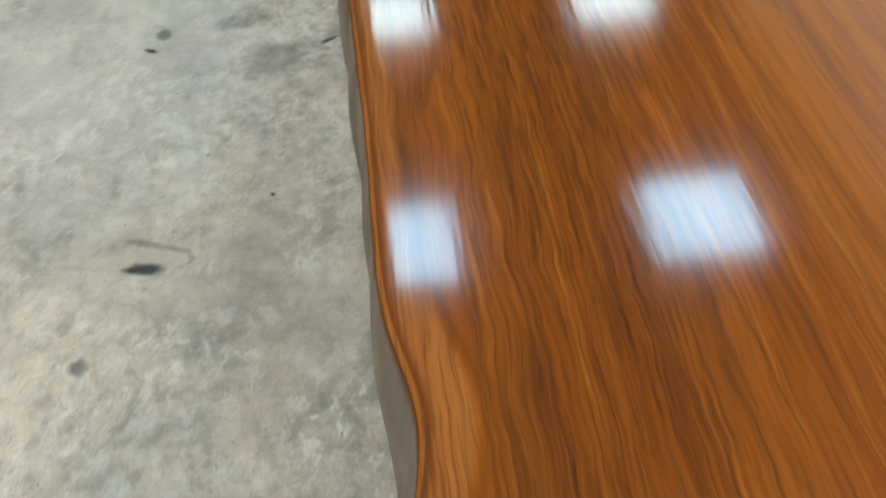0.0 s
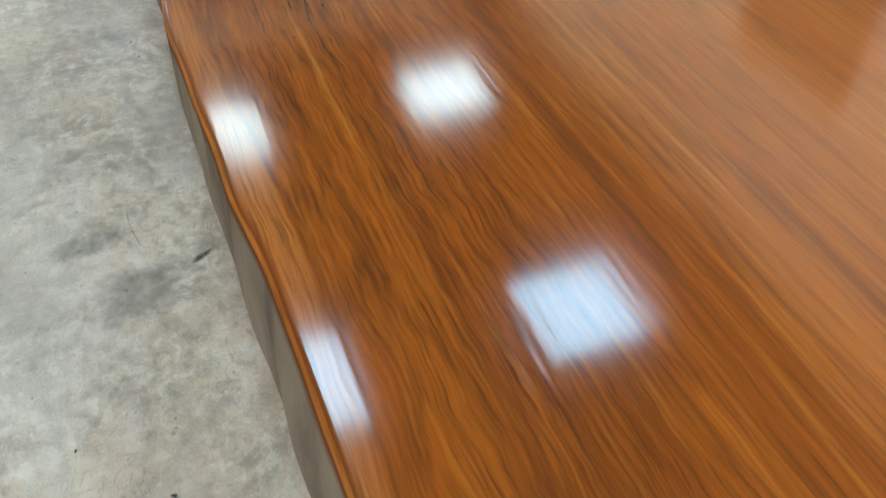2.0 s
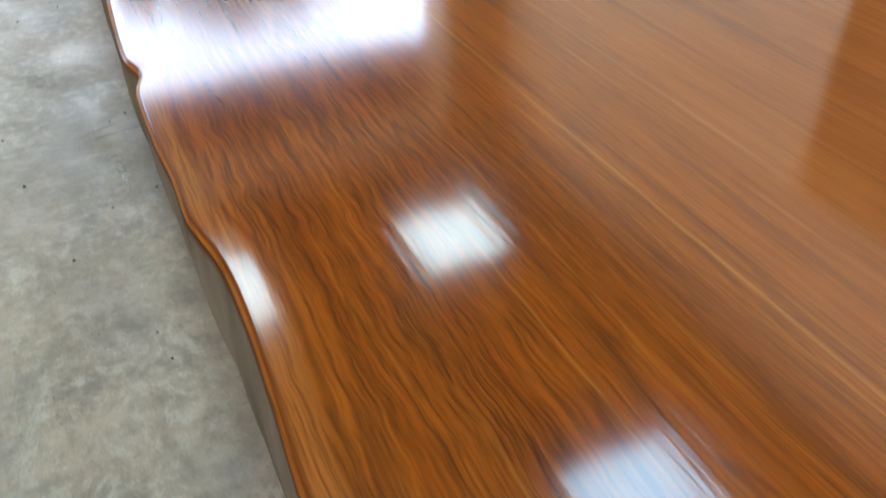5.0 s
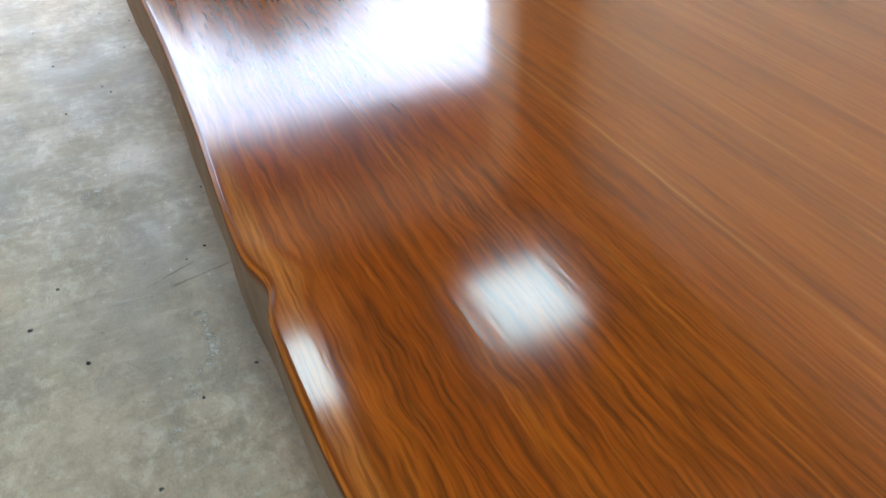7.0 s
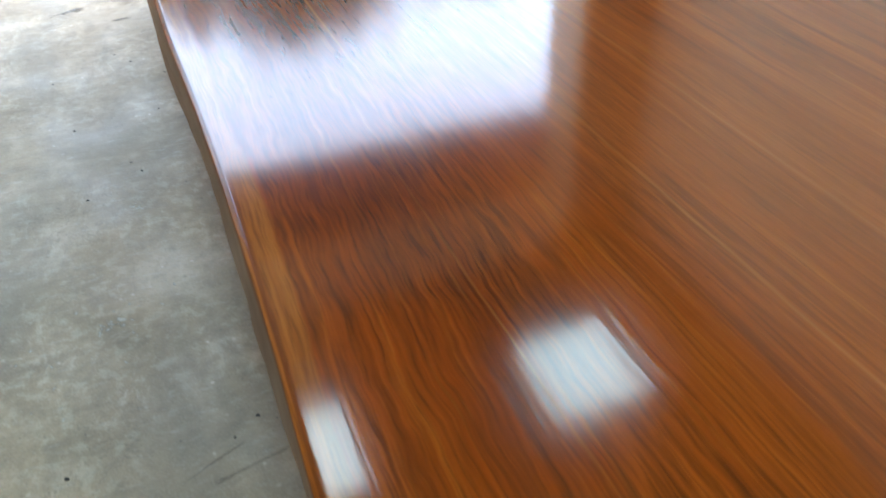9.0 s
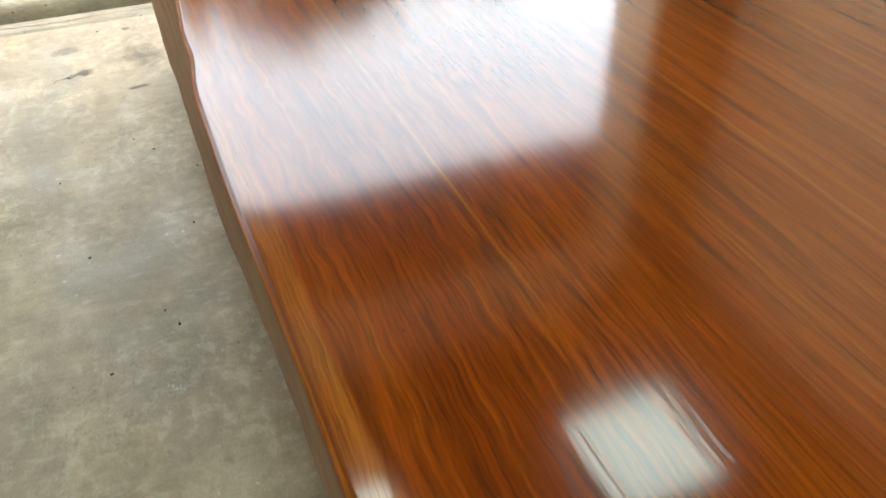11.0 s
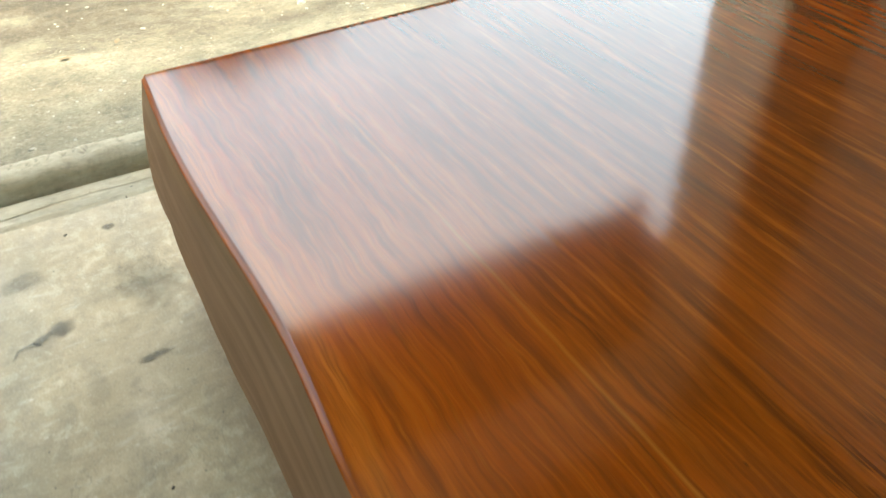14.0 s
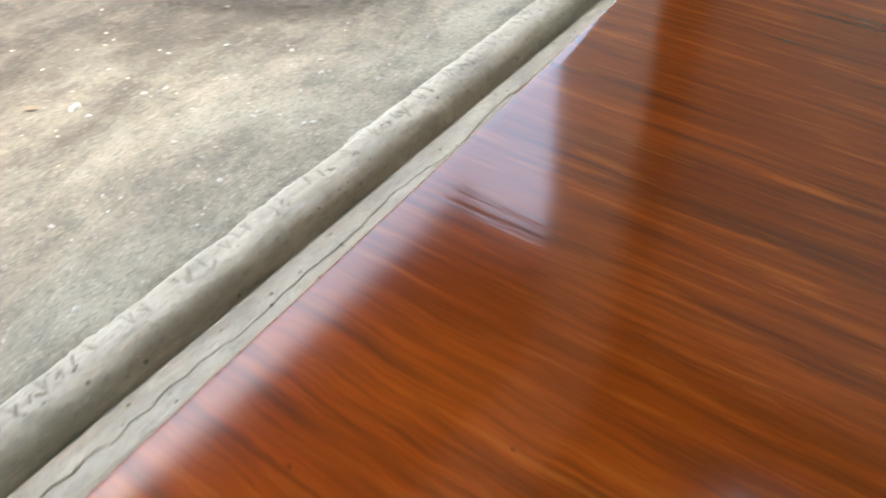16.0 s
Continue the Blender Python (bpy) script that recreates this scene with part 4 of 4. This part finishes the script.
trail("scrape", STAIN_THIN, [(-0.200, 3.285), (-0.120, 3.318), (-0.063, 3.342)], 0.006, Z)
trail("scrape", STAIN_THIN, [(-0.150, 3.262), (-0.070, 3.280), (0.020, 3.300)], 0.006, Z)
flakes("smear", STAIN_PALE, [(-0.30, 3.74), (-0.25, 3.77)], 0.012, 22, 0.010, Z, 3)
flakes("smear", STAIN_PALE, [(-0.20, 4.20), (-0.165, 4.21)], 0.010, 14, 0.009, Z, 4)
flakes("smear", STAIN_PALE, [(-0.45, 3.62), (-0.28, 3.72), (-0.16, 3.80)], 0.06, 26, 0.006, Z, 5)
patch("stain", STAIN_GREY, -0.108, 5.536, 0.042, 0.014, 0.1, 4.0, Z, "")
patch("stain", STAIN_GREY, -0.256, 5.708, 0.034, 0.030, 0.9, 5.0, Z, "")
patch("stain", STAIN_GREY, -0.300, 5.692, 0.030, 0.012, 0.5, 19.0, Z + 0.0012, "")
trail("stain", STAIN_GREY, [(-0.29, 5.665), (-0.315, 5.690), (-0.345, 5.680), (-0.36, 5.650)], 0.006, Z)
patch("stain", STAIN_THIN, -0.06, 5.77, 0.080, 0.11, 0.2, 6.0, Z, "")
patch("stain", STAIN_THIN, -0.31, 5.90, 0.060, 0.040, 0.2, 20.0, Z, "")
patch("stain", STAIN_GREY, -0.100, 6.020, 0.018, 0.016, 0.2, 7.0, Z, "")
patch("stain", STAIN_WET, 1.66, 7.10, 0.46, 0.30, 2.3, 9.0, 0.006, "damp brown stain")

# loose chips and grit on the floor
def chip(seed, size):
    r = random.Random(seed)
    bm = bmesh.new()
    pts = [Vector((math.cos(a) * size * r.uniform(0.6, 1.2), math.sin(a) * 0.7 * size * r.uniform(0.6, 1.2), 0)) for a in np.linspace(0, 2 * math.pi, 7)[:-1]]
    low = [bm.verts.new(p) for p in pts]
    top = [bm.verts.new((p.x * 0.6, p.y * 0.6, size * r.uniform(0.3, 0.5))) for p in pts]
    bm.faces.new(low[::-1])
    bm.faces.new(top)
    for i in range(6):
        bm.faces.new((low[i], low[(i + 1) % 6], top[(i + 1) % 6], top[i]))
    return bm


CHIPS = [(-0.495, 1.459, 8), (-0.328, 1.050, 4), (-0.188, 0.910, 6), (-0.103, 2.292, 5), (-0.117, 2.382, 4), (-0.25, 2.71, 6), (-0.14, 2.893, 5),
         (-0.039, 3.391, 6), (-0.089, 3.355, 4), (-0.378, 3.377, 6), (-0.442, 3.256, 7), (-0.336, 3.095, 7), (-0.023, 2.941, 6), (0.005, 3.663, 6),
         (-0.309, 4.690, 5), (-0.171, 4.437, 4), (-0.148, 4.381, 6), (-0.294, 4.285, 5), (-0.062, 4.737, 5), (-0.110, 5.132, 5), (-0.156, 5.210, 4),
         (-0.011, 4.998, 5), (-0.196, 6.036, 5), (-0.034, 6.124, 5), (-0.36, 5.05, 4)]
for i, (x, y, mm) in enumerate(CHIPS):
    ob = tagged(part("debris_chip", chip(i, mm * 0.001), DIRT), "small dark chip of dirt on the concrete floor", "debris", group="dirt chips on the floor")
    ob.location = (x, y, 0.0004)
    ob.rotation_euler = (0, 0, i * 1.3)

# pale stones and dead leaves lying just outside the kerb
for i, (x, y, mm) in enumerate([(-0.207, 6.455, 13), (-0.098, 6.450, 9), (-0.100, 6.547, 8), (-0.175, 6.748, 8), (0.81, 7.08, 22), (0.62, 6.62, 7)]):
    ob = tagged(part("pebble", chip(60 + i, mm * 0.001), PALE), "pale flat stone chip lying on the yard", "stone", group="stone chips outside the kerb")
    ob.location = (x, y, yard_top(x, y) - 0.0006)
    ob.rotation_euler = (0, 0, i * 0.9)
for i, (x, y) in enumerate([(-0.034, 7.026), (0.143, 7.078), (0.74, 7.17), (0.57, 7.59)]):
    bm = bmesh.new()
    bow = [(u, 0.009 * math.sin(math.pi * (u / 0.04 + 0.5)), 0.004 * math.cos(u * 70)) for u in (-0.02, -0.012, 0.0, 0.012, 0.02)]
    up = [bm.verts.new((u, w, h + 0.001)) for u, w, h in bow]
    low = [bm.verts.new((u, -w, h + 0.0014)) for u, w, h in bow]
    for p in range(4):
        bm.faces.new((up[p], up[p + 1], low[p + 1], low[p]))
    ob = tagged(part("dead_leaf", bm, TIMBER), "small curled dry leaf lying on the yard", "leaf", group="dry leaves on the yard")
    ob.location = (x, y, yard_top(x, y) + 0.001)
    ob.rotation_euler = (0, 0, i * 1.1)

bm = bmesh.new()
r = random.Random(9)
for i in range(420):
    x, y = r.uniform(-1.0, 3.0), 6.44 + abs(r.gauss(0, 0.8))
    s = r.choice((0.0015, 0.002, 0.003, 0.003, 0.004, 0.004, 0.007))
    bmesh.ops.create_icosphere(bm, subdivisions=1, radius=s, matrix=Matrix.Translation((x, y, yard_top(x, y) + 0.2 * s))
                               @ Matrix.Rotation(r.uniform(0, 3), 4, "Z") @ Matrix.Diagonal((1.4, 1, 0.5, 1)))
tagged(part("yard_grit", bm, PALE), "pale grit and pebbles scattered on the yard", "grit", kind="stuff")


# ---------------------------------------------------------------- trees across the yard
def tree(x, y, height, spread, seed):
    r = random.Random(seed)
    top = tagged(new("tree"), "leafy green tree across the yard", "tree", group="trees across the yard")
    top.location = (x, y, -0.1)
    bm = bmesh.new()
    tips = []

    def limb(a, b, ra, rb):
        d = (b - a)
        bmesh.ops.create_cone(bm, segments=8, radius1=ra, radius2=rb, depth=d.length, cap_ends=True,
                              matrix=Matrix.Translation((a + b) / 2) @ d.to_track_quat("Z", "Y").to_matrix().to_4x4())
    fork = Vector((r.uniform(-0.2, 0.2), r.uniform(-0.2, 0.2), height * 0.4))
    limb(Vector((0, 0, 0)), fork, 0.16, 0.11)
    for i in range(7):
        a = i * 0.9 + r.uniform(0, 0.6)
        tip = fork + Vector((math.cos(a) * spread * r.uniform(0.4, 0.9), math.sin(a) * spread * r.uniform(0.4, 0.9), height * r.uniform(0.2, 0.52)))
        limb(fork, tip, 0.07, 0.02)
        tips += [tip, fork.lerp(tip, 0.65)]
    part("trunk", bm, BARK, top, "", True)
    verts, faces = [], []
    for tip in tips:
        for i in range(560):
            c = tip + Vector((r.gauss(0, 0.42), r.gauss(0, 0.42), r.gauss(0, 0.34))) * spread * 0.5
            s = r.uniform(0.09, 0.17)
            m = Euler((r.uniform(-1, 1), r.uniform(-1, 1), r.uniform(0, 6.3))).to_matrix()
            k = len(verts)
            for p in ((-0.5, 0, 0), (0, -0.28, 0.04), (0.5, 0, 0), (0, 0.28, 0.04)):
                verts.append(c + m @ Vector(p) * 2 * s)
            faces.append((k, k + 1, k + 2, k + 3))
    mesh_object("crown", verts, faces, LEAF, False, top)


for i, (x, y, h, s) in enumerate([(1.3, 21, 7.3, 2.5), (2.5, 22.5, 7.9, 2.8), (3.7, 21.5, 8.2, 2.6), (5.9, 22, 7.2, 2.3), (-3.6, 23, 7.2, 2.3), (9.4, 24, 7.8, 2.3), (13.5, 25, 7.6, 2.4), (-8.0, 24, 7.0, 2.3)]):
    tree(x, y, h, s, 40 + i)
